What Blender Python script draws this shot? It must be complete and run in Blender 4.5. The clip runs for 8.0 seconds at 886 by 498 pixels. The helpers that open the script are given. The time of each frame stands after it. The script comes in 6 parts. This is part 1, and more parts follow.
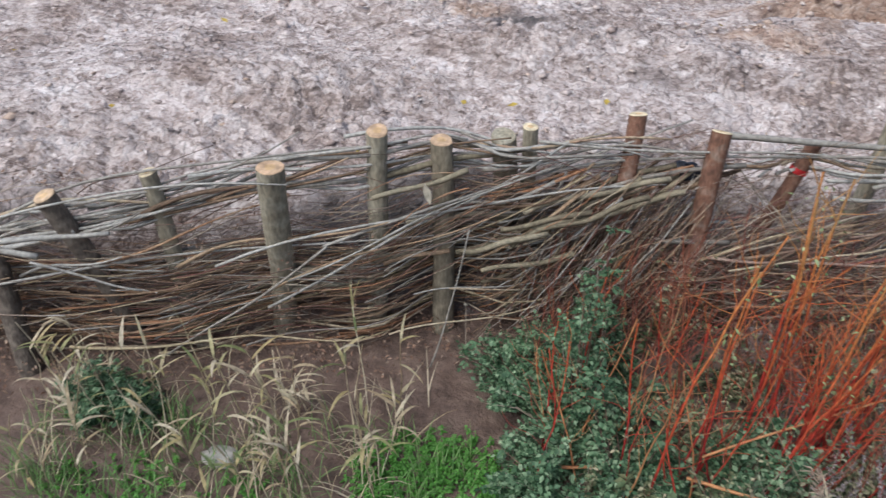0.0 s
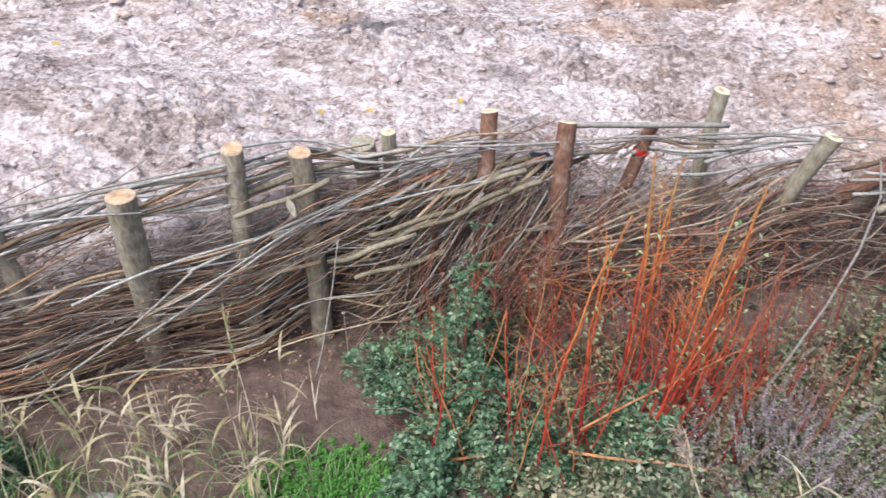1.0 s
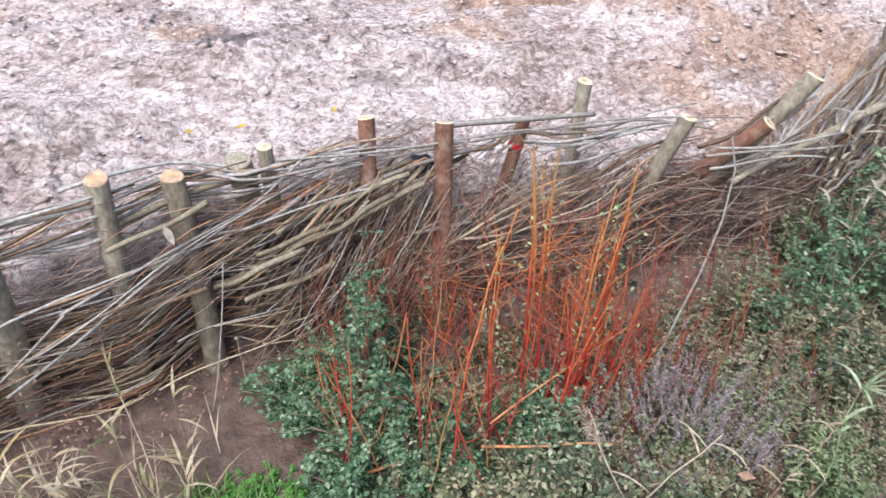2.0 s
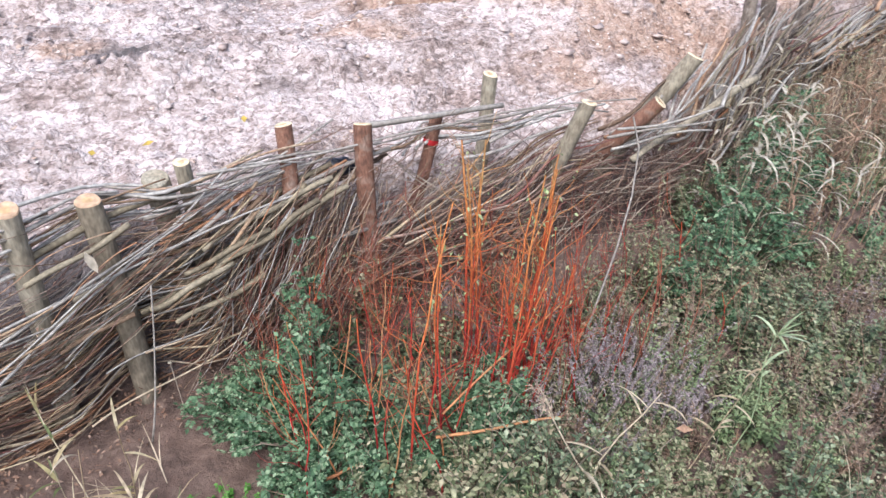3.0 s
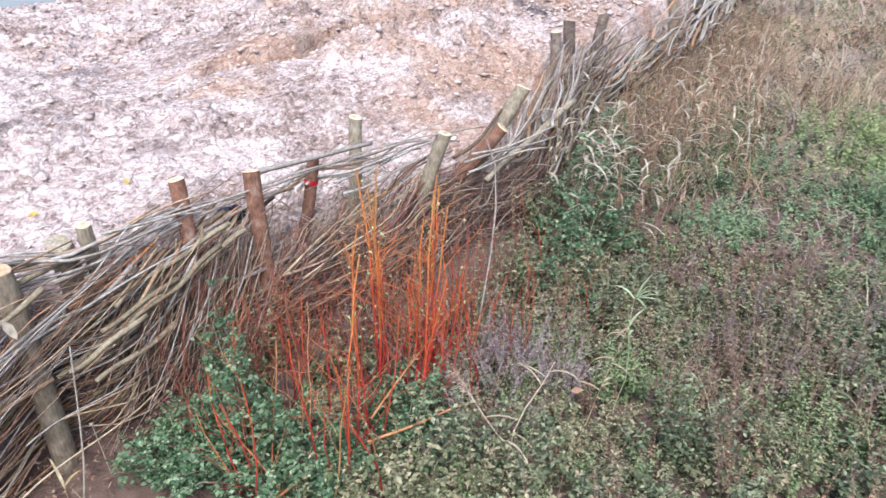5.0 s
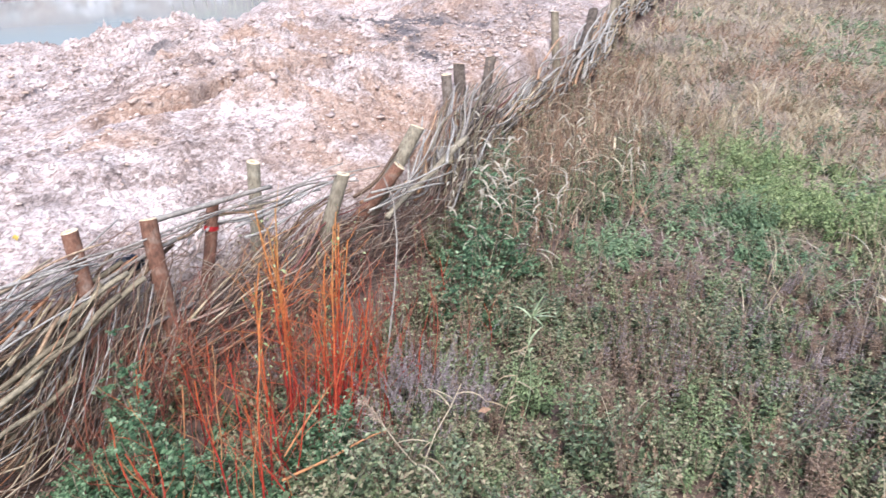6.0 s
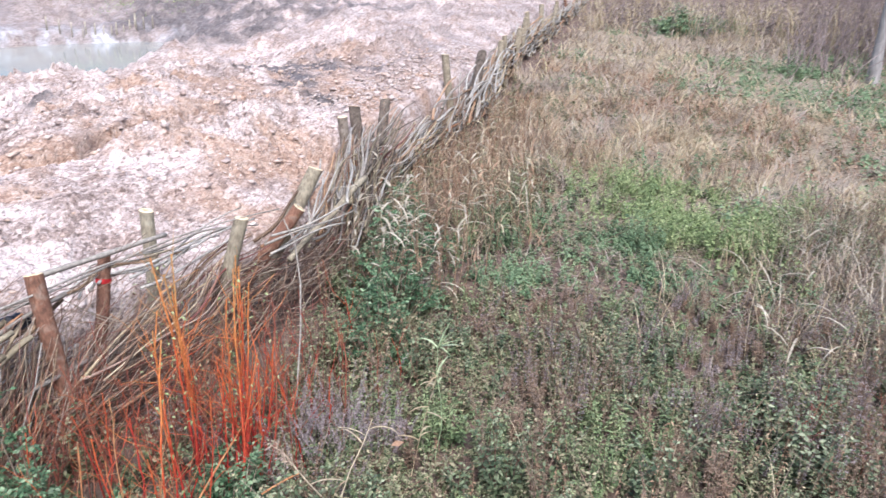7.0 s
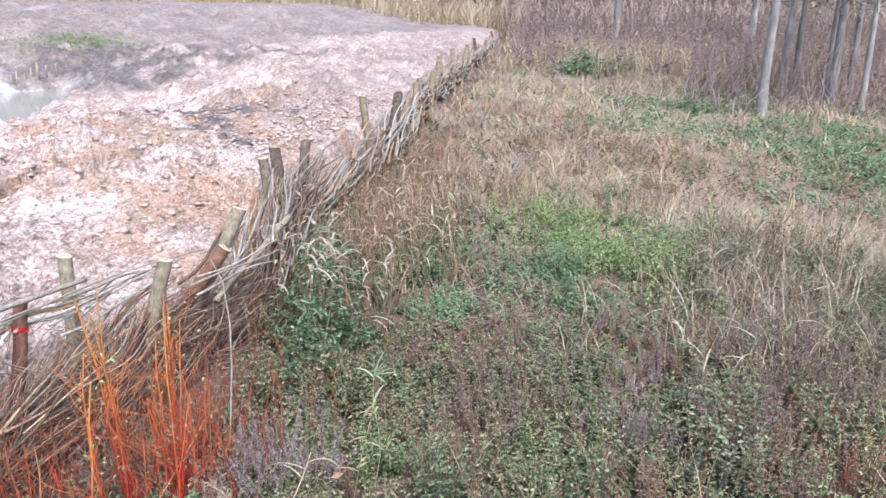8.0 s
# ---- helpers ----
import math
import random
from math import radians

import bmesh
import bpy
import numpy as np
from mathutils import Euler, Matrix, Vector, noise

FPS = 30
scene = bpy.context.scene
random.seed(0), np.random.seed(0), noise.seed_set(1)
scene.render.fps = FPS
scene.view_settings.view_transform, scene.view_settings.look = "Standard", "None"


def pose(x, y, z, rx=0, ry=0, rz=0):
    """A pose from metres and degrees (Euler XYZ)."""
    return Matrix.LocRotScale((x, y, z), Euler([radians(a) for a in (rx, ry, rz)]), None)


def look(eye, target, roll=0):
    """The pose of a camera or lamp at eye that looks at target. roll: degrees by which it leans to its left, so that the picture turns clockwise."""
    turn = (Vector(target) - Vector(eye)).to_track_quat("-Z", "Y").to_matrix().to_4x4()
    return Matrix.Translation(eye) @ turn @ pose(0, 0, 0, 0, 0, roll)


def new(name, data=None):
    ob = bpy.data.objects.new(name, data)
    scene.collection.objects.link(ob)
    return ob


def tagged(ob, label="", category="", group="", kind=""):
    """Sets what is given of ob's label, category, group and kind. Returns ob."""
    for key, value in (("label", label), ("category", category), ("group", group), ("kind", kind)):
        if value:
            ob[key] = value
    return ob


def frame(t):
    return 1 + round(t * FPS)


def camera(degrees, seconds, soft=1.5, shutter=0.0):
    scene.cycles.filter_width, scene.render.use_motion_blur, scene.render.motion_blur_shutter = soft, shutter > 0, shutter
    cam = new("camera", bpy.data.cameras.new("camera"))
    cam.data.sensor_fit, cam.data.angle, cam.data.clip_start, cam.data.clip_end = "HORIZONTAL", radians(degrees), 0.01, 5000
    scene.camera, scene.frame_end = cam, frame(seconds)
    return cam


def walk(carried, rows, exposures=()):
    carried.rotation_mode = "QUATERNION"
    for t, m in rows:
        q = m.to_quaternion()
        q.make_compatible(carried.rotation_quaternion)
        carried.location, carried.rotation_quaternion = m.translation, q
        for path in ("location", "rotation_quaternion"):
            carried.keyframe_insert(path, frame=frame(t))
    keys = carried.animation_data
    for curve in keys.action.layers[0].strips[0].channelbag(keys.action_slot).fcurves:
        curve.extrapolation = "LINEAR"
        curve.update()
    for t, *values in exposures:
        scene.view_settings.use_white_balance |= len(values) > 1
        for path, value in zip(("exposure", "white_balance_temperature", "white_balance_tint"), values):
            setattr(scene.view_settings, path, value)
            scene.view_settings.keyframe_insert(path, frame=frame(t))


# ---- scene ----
cam = camera(64.1, 8.0, 1.42, 0.35)
PATH = [
    (0, (0.340, 0.236, 2.094), (0.131, 1.854, 0.938), 0.52),
    (0.5, (0.366, 0.224, 2.114), (0.325, 1.857, 0.959), 0.76),
    (1, (0.393, 0.221, 2.123), (0.509, 1.853, 0.973), 0.92),
    (1.5, (0.401, 0.232, 2.130), (0.679, 1.847, 0.984), 1.18),
    (2, (0.361, 0.243, 2.125), (0.805, 1.827, 0.987), 1.43),
    (2.2, (0.334, 0.243, 2.128), (0.847, 1.807, 0.991), 1.62),
    (3.3, (0.135, 0.264, 2.138), (0.933, 1.711, 1.011), 1.60),
    (3.5, (0.085, 0.260, 2.139), (0.927, 1.687, 1.019), 1.55),
    (4, (-0.034, 0.236, 2.151), (0.918, 1.616, 1.060), 1.52),
    (4.2, (-0.068, 0.212, 2.156), (0.924, 1.577, 1.082), 1.38),
    (5.3, (-0.198, 0.054, 2.187), (1.013, 1.321, 1.224), 1.30),
    (5.5, (-0.209, 0.031, 2.184), (1.047, 1.272, 1.245), 1.27),
    (6, (-0.226, -0.024, 2.193), (1.136, 1.143, 1.309), 1.19),
    (6.5, (-0.234, -0.059, 2.196), (1.229, 1.024, 1.367), 1.12),
    (7, (-0.261, -0.079, 2.186), (1.296, 0.911, 1.413), 1.06),
    (7.5, (-0.311, -0.093, 2.173), (1.329, 0.800, 1.457), 0.91),
    (8, (-0.359, -0.095, 2.159), (1.342, 0.725, 1.499), 0.78),
]
walk(cam, [(t, look(eye, target, roll)) for t, eye, target, roll in PATH],
     [(0.0, -0.10, 5700, 4), (0.15, 0.25, 5700, 4), (0.4, 0.50, 5700, 6), (2.0, 0.55, 5700, 9), (4.0, 0.65, 5700, 11), (6.0, 0.75, 5700, 11), (8.0, 0.78, 5700, 11)])

# ---- world and light: an overcast autumn day ----
SUN_EL, SUN_ROT = radians(58), radians(222)
world = bpy.data.worlds.new("overcast_sky")
scene.world = world
world.use_nodes = True
wn, wl = world.node_tree.nodes, world.node_tree.links
sky = wn.new("ShaderNodeTexSky")
sky.sky_type, sky.sun_disc = "NISHITA", False
sky.sun_elevation, sky.sun_rotation = SUN_EL, SUN_ROT
sky.air_density, sky.dust_density, sky.ozone_density = 1.0, 6.0, 0.6
wl.new(sky.outputs[0], wn["Background"].inputs[0])
wn["Background"].inputs[1].default_value = 0.15
sun = new("sun", bpy.data.lights.new("sun", "SUN"))
sun.data.energy, sun.data.angle, sun.data.color = 1.9, radians(34), (1.0, 0.975, 0.94)
sun.matrix_world = look((math.sin(SUN_ROT) * 20, math.cos(SUN_ROT) * 20, 20 * math.tan(SUN_EL)), (0, 0, 0))

# ---- noise on the plane ----
rng = np.random.default_rng(7)


def hash2(i, j, seed):
    h = (i.astype(np.int64) * 374761393 + j.astype(np.int64) * 668265263 + seed * 982451653) & 0xFFFFFFFF
    h = ((h ^ (h >> 13)) * 1274126177) & 0xFFFFFFFF
    h = ((h ^ (h >> 16)) * 2246822519) & 0xFFFFFFFF
    return ((h ^ (h >> 15)) & 0xFFFFFF) / float(0xFFFFFF)


def vnoise(x, y, freq, seed):
    """Smooth noise, -1 to 1."""
    u, v = np.asarray(x) * freq, np.asarray(y) * freq
    i, j = np.floor(u), np.floor(v)
    a, b = u - i, v - j
    a, b = a * a * (3 - 2 * a), b * b * (3 - 2 * b)
    n00, n10 = hash2(i, j, seed), hash2(i + 1, j, seed)
    n01, n11 = hash2(i, j + 1, seed), hash2(i + 1, j + 1, seed)
    return 2 * ((n00 * (1 - a) + n10 * a) * (1 - b) + (n01 * (1 - a) + n11 * a) * b) - 1


def fbm(x, y, freq, seed, octaves=4):
    return sum(vnoise(x, y, freq * 2.1 ** k, seed + k) * 0.5 ** k for k in range(octaves))


def cells(x, y, size, seed):
    """Distances to the nearest and the second of scattered points, and the nearest one's number."""
    u, v = x / size, y / size
    i, j = np.floor(u), np.floor(v)
    d1, d2, num = np.full(x.shape, 9.0), np.full(x.shape, 9.0), np.zeros(x.shape)
    for a in (-1, 0, 1):
        for b in (-1, 0, 1):
            ci, cj = i + a, j + b
            d = np.hypot(ci + hash2(ci, cj, seed) - u, cj + hash2(ci, cj, seed + 1) - v)
            near = d < d1
            d2 = np.where(near, d1, np.minimum(d2, d))
            num = np.where(near, hash2(ci, cj, seed + 2), num)
            d1 = np.where(near, d, d1)
    return d1, d2, num


def smooth(a, b, x):
    t = np.clip((np.asarray(x, float) - a) / (b - a), 0, 1)
    return t * t * (3 - 2 * t)


# ---- lie of the land ----
FENCE_X = [-8.0, -2.2, -1.6, -1.0, -0.5, 0.0, 0.5, 1.0, 1.5, 2.0, 2.6, 3.0, 3.5, 4.2, 5.0, 6.5, 8.0, 13.5, 27.0, 45.0]
FENCE_Y = [1.30, 2.08, 2.18, 2.30, 2.38, 2.56, 2.70, 2.78, 2.86, 2.93, 2.95, 3.02, 3.25, 3.68, 3.92, 4.28, 4.68, 6.9, 11.1, 17.6]


def fence_y(x):
    return np.interp(x, FENCE_X, FENCE_Y)


RUT_X, RUT_Y = [0.6, 1.0, 1.7, 2.0, 2.5, 3.06, 3.6, 4.4], [4.34, 4.36, 4.38, 4.34, 4.46, 4.57, 4.72, 4.95]


def rut_line(x):
    return np.interp(x, RUT_X, RUT_Y)


RIDGES = [(-0.2, 0.15, 4.02, 0.1, 0.04), (1.3, 1.75, 3.86, 0.25, 0.05), (-0.3, 0.5, 4.78, 0.12, 0.08), (0.5, 2.0, 5.25, 0.25, 0.09), (-1.9, -0.8, 4.2, -0.05, 0.06), (2.6, 4.4, 5.35, 0.30, 0.08), (3.6, 5.2, 6.3, 0.3, 0.09),
          (0.9, 2.6, 3.62, 0.10, 0.045), (-1.6, 0.4, 3.52, 0.03, 0.035), (1.6, 3.3, 4.02, 0.18, 0.05), (-0.6, 1.4, 5.75, 0.12, 0.09), (0.3, 1.6, 3.32, 0.06, 0.03), (-1.8, 0.2, 4.6, 0.02, 0.06)]


def lie(x, y):
    """Height of the ground without its clods."""
    x, y = np.asarray(x, float), np.asarray(y, float)
    s = y - fence_y(x)
    ditch = 0.05 * fbm(x, y, 0.7, 11, 3) * smooth(0.2, 1.0, -s) + 0.05 * smooth(-0.6, 0.0, s) - 0.03
    ditch = ditch + 0.25 * smooth(14, 30, x)
    rim = 0.74 - 0.14 * smooth(0.9, 1.4, x) + 0.2 * smooth(3.6, 4.6, x)
    mud = np.interp(s, [0.0, 0.06, 0.14, 0.22, 0.4], [0, 0.1, 0.68, 0.92, 1.0]) * rim
    mud = mud + (0.93 - rim) * smooth(0.25, 1.0, s) + 0.05 * smooth(1.0, 2.0, s) + 0.05 * fbm(x, y, 0.9, 21, 3) * smooth(0.4, 1.2, s)
    step = y - rut_line(x) - 0.05 * vnoise(x, y, 3.0, 79) - 0.025 * vnoise(x, y, 9.0, 80)
    along = smooth(1.2, 2.0, x) * smooth(4.3, 3.4, x) * (0.95 + 0.15 * vnoise(x, y, 2.2, 83))
    mud = mud - 0.13 * np.exp(-((step + 0.07) / 0.08) ** 2) * along
    mud = mud + 0.10 * smooth(-0.02, 0.02, step) * smooth(0.9, 0.15, step) * along
    for x0, x1, y0, k, h in RIDGES:
        mud = mud + 1.5 * h * np.exp(-((y - y0 - k * (x - x0) + 0.06 * vnoise(x, y, 2.5, 77)) / 0.09) ** 2) * smooth(x0 - 0.3, x0 + 0.1, x) * smooth(x1 + 0.3, x1 - 0.1, x) * (0.7 + 0.5 * vnoise(x, y, 5, 78))
    pond = np.hypot((x - 2.0) / 6.1, (y - 13.3) / 2.05)
    mud = mud - 0.55 * smooth(4.6, 8.8, y - 0.12 * x) * smooth(13.0, 8.5, x)
    mud = mud - 0.95 * smooth(1.42, 0.90, pond + 0.05 * fbm(x, y, 0.5, 31, 2))
    mud = mud + 0.95 * smooth(13.6, 20.5, y - 0.12 * (x - 9)) * smooth(44, 30, y)
    here = smooth(0.0, 0.02, s)
    far = smooth(55, 40, np.hypot(x, y))
    return (ditch * (1 - here) + mud * here) * far + 0.5 * (1 - far)


def zones(x, y):
    """Where mud, ochre clay, dark silt with some painted shade, and wet pale slip lie."""
    s = y - fence_y(x)
    mud = smooth(0.04, 0.10, s + 0.03 * fbm(x, y, 6, 41, 2)) * smooth(38, 33, y - 0.1 * x)
    def patch(cx, cy, rx, ry):
        return np.exp(-((x - cx) / rx) ** 2 - ((y - cy) / ry) ** 2)
    rut = np.abs(y - rut_line(x) - 0.03)
    ochre = 1.5 * np.exp(-(rut / 0.10) ** 2) * smooth(1.0, 1.8, x) * smooth(4.4, 3.4, x) + 1.1 * patch(0.0, 4.0, 0.17, 0.07) + 1.1 * patch(1.58, 3.82, 0.22, 0.09) + 0.9 * patch(1.35, 3.95, 0.15, 0.08)
    ochre = ochre + 1.0 * patch(3.3, 3.8, 1.2, 0.7) + 0.5 * patch(2.0, 4.9, 1.5, 0.5) + 1.2 * patch(5.6, 4.55, 0.40, 0.22) + 0.9 * patch(4.6, 5.0, 0.3, 0.2) + 0.7 * patch(0.7, 5.0, 0.3, 0.15)
    ochre = ochre + 0.45 * smooth(4.5, 6.5, x) * smooth(5.0, 2.0, s) * smooth(16, 11, x) + 0.8 * patch(4.5, 5.6, 0.8, 0.35) + 0.9 * patch(9, 10.6, 1.5, 0.5) + 0.5 * patch(1.2, 3.1, 0.9, 0.12)
    for x0, x1, y0, k, h in RIDGES[:7]:
        ochre = ochre + 0.8 * np.exp(-((y - y0 - k * (x - x0) - 0.03) / 0.12) ** 2) * smooth(x0 - 0.3, x0 + 0.1, x) * smooth(x1 + 0.3, x1 - 0.1, x)
    ochre = ochre + 0.45 * smooth(2.0, 4.0, x) * smooth(3.4, 1.6, s) * smooth(9, 7, x)
    ochre = 0.78 * smooth(0.25, 1.15, ochre * (0.8 + 0.8 * fbm(x, y, 3.4, 51, 4))) + 0.12 * smooth(1.5, 4.0, x)
    scarp = smooth(1.2, 2.0, x) * smooth(4.3, 3.4, x) * np.exp(-(np.abs(y - rut_line(x) - 0.05 * vnoise(x, y, 3.0, 79)) / 0.07) ** 2)
    ochre = np.maximum(ochre, 0.95 * scarp)
    # the scarp term paints shade on the rut wall; the patches are dark silt
    dark = 0.45 * scarp * smooth(0.0, 0.5, fbm(x, y, 5, 63, 2)) + 1.7 * patch(5.2, 5.35, 0.5, 0.25) + 1.7 * patch(5.0, 4.68, 0.25, 0.25) + 1.6 * patch(5.7, 6.15, 0.55, 0.3) + 0.8 * patch(2.9, 5.9, 0.3, 0.2) + 1.3 * patch(0.62, 3.84, 0.10, 0.08) + 1.3 * patch(0.24, 3.92, 0.13, 0.08) + 0.7 * patch(0.9, 3.48, 0.12, 0.06) + 0.8 * patch(0.95, 4.9, 0.22, 0.14)
    dark = dark + 0.55 * patch(6.5, 5.9, 1.6, 0.4) + 0.3 * smooth(5.0, 7.5, x) * smooth(4.5, 1.5, s)
    # dark bank soil at left; past x 0.9 painted shade of the fence hollow
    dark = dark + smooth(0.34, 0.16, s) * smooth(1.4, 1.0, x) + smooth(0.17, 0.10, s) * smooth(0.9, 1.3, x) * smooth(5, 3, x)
    dark = dark + 1.2 * patch(12.0, 14.2, 3.2, 2.6) + 1.1 * patch(9.6, 12.6, 1.6, 1.3) + 0.5 * patch(14, 11.5, 3, 1.2)
    dark = np.clip(dark * (0.85 + 1.0 * fbm(x, y, 2.5, 61, 4)), 0, 1)
    dark = np.maximum(dark, smooth(12.2, 14.0, y - 0.04 * x) * np.clip(0.62 + 0.18 * fbm(x, y, 1.6, 65, 3), 0, 1))
    pond = np.hypot((x - 2.0) / 6.1, (y - 13.3) / 2.05)
    wet = np.exp(-((pond - 1.28) / 0.16) ** 2) * smooth(13, 14.5, y) * smooth(-0.3, 0.3, fbm(x, y, 3, 191, 3))
    return mud, ochre, dark, wet


def clods(x, y):
    """Broken clay in drawn-out scales: slabs, shards and crumbs, rough in some spots and trodden flat in others."""
    a, b = 0.975 * x + 0.22 * y, 0.975 * y - 0.22 * x
    wa, wb = 0.05 * fbm(x, y, 6, 71, 3), 0.04 * fbm(x, y, 7, 76, 3)
    rough = np.clip(0.62 + 0.75 * fbm(a * 0.6, b * 1.5, 1.3, 72, 3), 0.12, 1.35)
    g1, g2, n3 = cells((a + 2 * wa) * 0.62, (b + 2 * wb) * 1.2, 0.21, 95)
    slab = np.clip((g2 - g1) / 0.22, 0, 1) * (n3 ** 1.5)
    d1, d2, n1 = cells((a + wa) * 0.75, (b + wb) * 1.3, 0.085, 81)
    big = np.clip((d2 - d1) / 0.30, 0, 1) * (0.1 + n1)
    e1, e2, n2 = cells((a - wb) * 0.85, (b + wa) * 1.25, 0.040, 91)
    mid = np.clip((e2 - e1) / 0.35, 0, 1) * (0.1 + n2)
    ridge = 1 - np.abs(fbm(a * 0.55, b * 1.7, 2.1, 74, 3))
    far = smooth(0.5, 2.4, y - fence_y(x)) + 0.5 * smooth(2.5, 4.5, x)
    swell = vnoise(a * 0.7, b * 2.6, 1.0, 73)
    calm = 1 - 0.6 * np.exp(-((y - rut_line(x)) / 0.20) ** 2) * smooth(1.4, 2.1, x) * smooth(4.3, 3.4, x)
    return ((0.036 * slab + 0.037 * big + 0.031 * mid + 0.024 * np.abs(fbm(a, b * 1.5, 14, 103, 3))) * rough + 0.010 * fbm(a, b * 1.4, 38, 101, 2) + (0.05 + 0.035 * far) * ridge * rough) * calm + 0.042 * swell - 0.075 - 0.02 * far


# ---- mesh helpers ----
def part(name, bm, material, parent, label=""):
    """Links a bmesh or a mesh as one object under parent."""
    if isinstance(bm, bmesh.types.BMesh):
        me = bpy.data.meshes.new(name)
        bm.to_mesh(me)
        bm.free()
    else:
        me = bm
    if material and not me.materials:
        me.materials.append(material)
    ob = new(name, me)
    ob.parent = parent
    if label:
        tagged(ob, label)
    return ob


def sheet(name, verts, faces, material=None, shade=False):
    """A mesh from arrays: faces all of one size."""
    verts, faces = np.asarray(verts, np.float32), np.asarray(faces, np.int32)
    me = bpy.data.meshes.new(name)
    me.vertices.add(len(verts))
    me.vertices.foreach_set("co", verts.ravel())
    k = faces.shape[1]
    me.loops.add(faces.size)
    me.loops.foreach_set("vertex_index", faces.ravel())
    me.polygons.add(len(faces))
    me.polygons.foreach_set("loop_start", np.arange(0, faces.size, k, dtype=np.int32))
    me.polygons.foreach_set("loop_total", np.full(len(faces), k, np.int32))
    if shade:
        me.polygons.foreach_set("use_smooth", np.ones(len(faces), bool))
    me.update(calc_edges=True)
    me.validate()
    if material:
        me.materials.append(material)
    return me


def join(pieces):
    """Several (verts, faces) as one."""
    vs, fs, n = [], [], 0
    for v, f in pieces:
        vs.append(v.reshape(-1, 3))
        fs.append(f + n)
        n += len(vs[-1])
    return np.concatenate(vs), np.concatenate(fs)


def unit(a):
    return a / np.maximum(np.linalg.norm(a, axis=-1, keepdims=True), 1e-9)


def tubes(paths, radii, sides=4, caps=False):
    """Round rods along paths (N, K, 3) with radii (N, K)."""
    paths, radii = np.asarray(paths, float), np.asarray(radii, float)
    n, k, _ = paths.shape
    tan = unit(np.gradient(paths, axis=1))
    ref = np.where(np.abs(tan[..., 2:3]) > 0.9, [[[1.0, 0, 0]]], [[[0, 0, 1.0]]])
    a = unit(np.cross(tan, ref))
    b = np.cross(tan, a)
    ang = np.arange(sides) * 2 * math.pi / sides
    ring = a[:, :, None] * np.cos(ang)[:, None] + b[:, :, None] * np.sin(ang)[:, None]
    verts = paths[:, :, None] + ring * radii[:, :, None, None]
    idx = np.arange(n * k * sides).reshape(n, k, sides)
    nxt = np.roll(idx, -1, axis=2)
    faces = np.stack([idx[:, :-1], nxt[:, :-1], nxt[:, 1:], idx[:, 1:]], -1).reshape(-1, 4)
    if caps and sides == 4:
        faces = np.concatenate([faces, idx[:, 0, ::-1], idx[:, -1]])
    if caps and sides == 6:
        for e, way in ((0, -1), (k - 1, 1)):
            r = idx[:, e, ::way]
            faces = np.concatenate([faces, r[:, [0, 1, 2, 3]], r[:, [0, 3, 4, 5]]])
    return verts.reshape(-1, 3), faces


def leaves(base, way, length, width, droop=0.25, fold=0.25, simple=False):
    """Folded leaves of four triangles (two if simple), from base along way."""
    n = len(base)
    way = unit(way)
    side = unit(np.cross(way, np.array([0, 0, 1.0]) + 0.35 * rng.normal(size=(n, 3))))
    up = np.cross(side, way)
    L, W = np.broadcast_to(length, n)[:, None], np.broadcast_to(width, n)[:, None]
    down = np.array([0, 0, -1.0])
    mid = base + way * L * 0.48 - up * W * fold
    left = base + way * L * 0.45 + side * W * 0.5 
    right = base + way * L * 0.45 - side * W * 0.5
    tip = base + way * L + down * L * droop
    if simple:
        v = np.stack([base, left, tip, right], 1)
        o = (np.arange(n) * 4)[:, None, None]
        return v.reshape(-1, 3), (np.array([[0, 3, 2], [0, 2, 1]])[None] + o).reshape(-1, 3)
    v = np.stack([base, left, mid, right, tip], 1)
    o = (np.arange(n) * 5)[:, None, None]
    f = (np.array([[0, 3, 2], [0, 2, 1], [2, 3, 4], [1, 2, 4]])[None] + o).reshape(-1, 3)
    return v.reshape(-1, 3), f


def blades(base, az, length, width, lean, curl, segs=4):
    """Grass blades that lean towards az and curl over."""
    n = len(base)
    t = np.linspace(0, 1, segs + 1)[None, :]
    L = np.broadcast_to(length, n)[:, None]
    ang = np.broadcast_to(lean, n)[:, None] + np.broadcast_to(curl, n)[:, None] * t ** 1.5
    dl = L / segs
    h = np.concatenate([np.zeros((n, 1)), np.cumsum(np.sin(ang[:, 1:]) * dl, 1)], 1)
    z = np.concatenate([np.zeros((n, 1)), np.cumsum(np.cos(ang[:, 1:]) * dl, 1)], 1)
    out = np.stack([np.cos(az), np.sin(az)], -1)
    side = np.stack([-np.sin(az), np.cos(az), np.zeros(n)], -1)
    c = np.concatenate([base[:, None, :2] + out[:, None] * h[..., None], (base[:, 2:3] + z)[..., None]], -1)
    w = np.broadcast_to(width, n)[:, None] * (1 - t ** 1.8) * np.minimum(1, 0.5 + 2 * t) * 0.5 + 0.0003
    lo, hi = c - side[:, None] * w[..., None], c + side[:, None] * w[..., None]
    v = np.stack([lo, hi], 2)
    idx = np.arange(n * (segs + 1) * 2).reshape(n, segs + 1, 2)
    f = np.stack([idx[:, :-1, 0], idx[:, :-1, 1], idx[:, 1:, 1], idx[:, 1:, 0]], -1).reshape(-1, 4)
    return v.reshape(-1, 3), f


def scatter(n, x0, x1, y0, y1, keep=None):
    x, y = rng.uniform(x0, x1, n), rng.uniform(y0, y1, n)
    if keep is not None:
        ok = rng.uniform(size=n) < keep(x, y)
        x, y = x[ok], y[ok]
    return np.stack([x, y, lie(x, y)], -1)


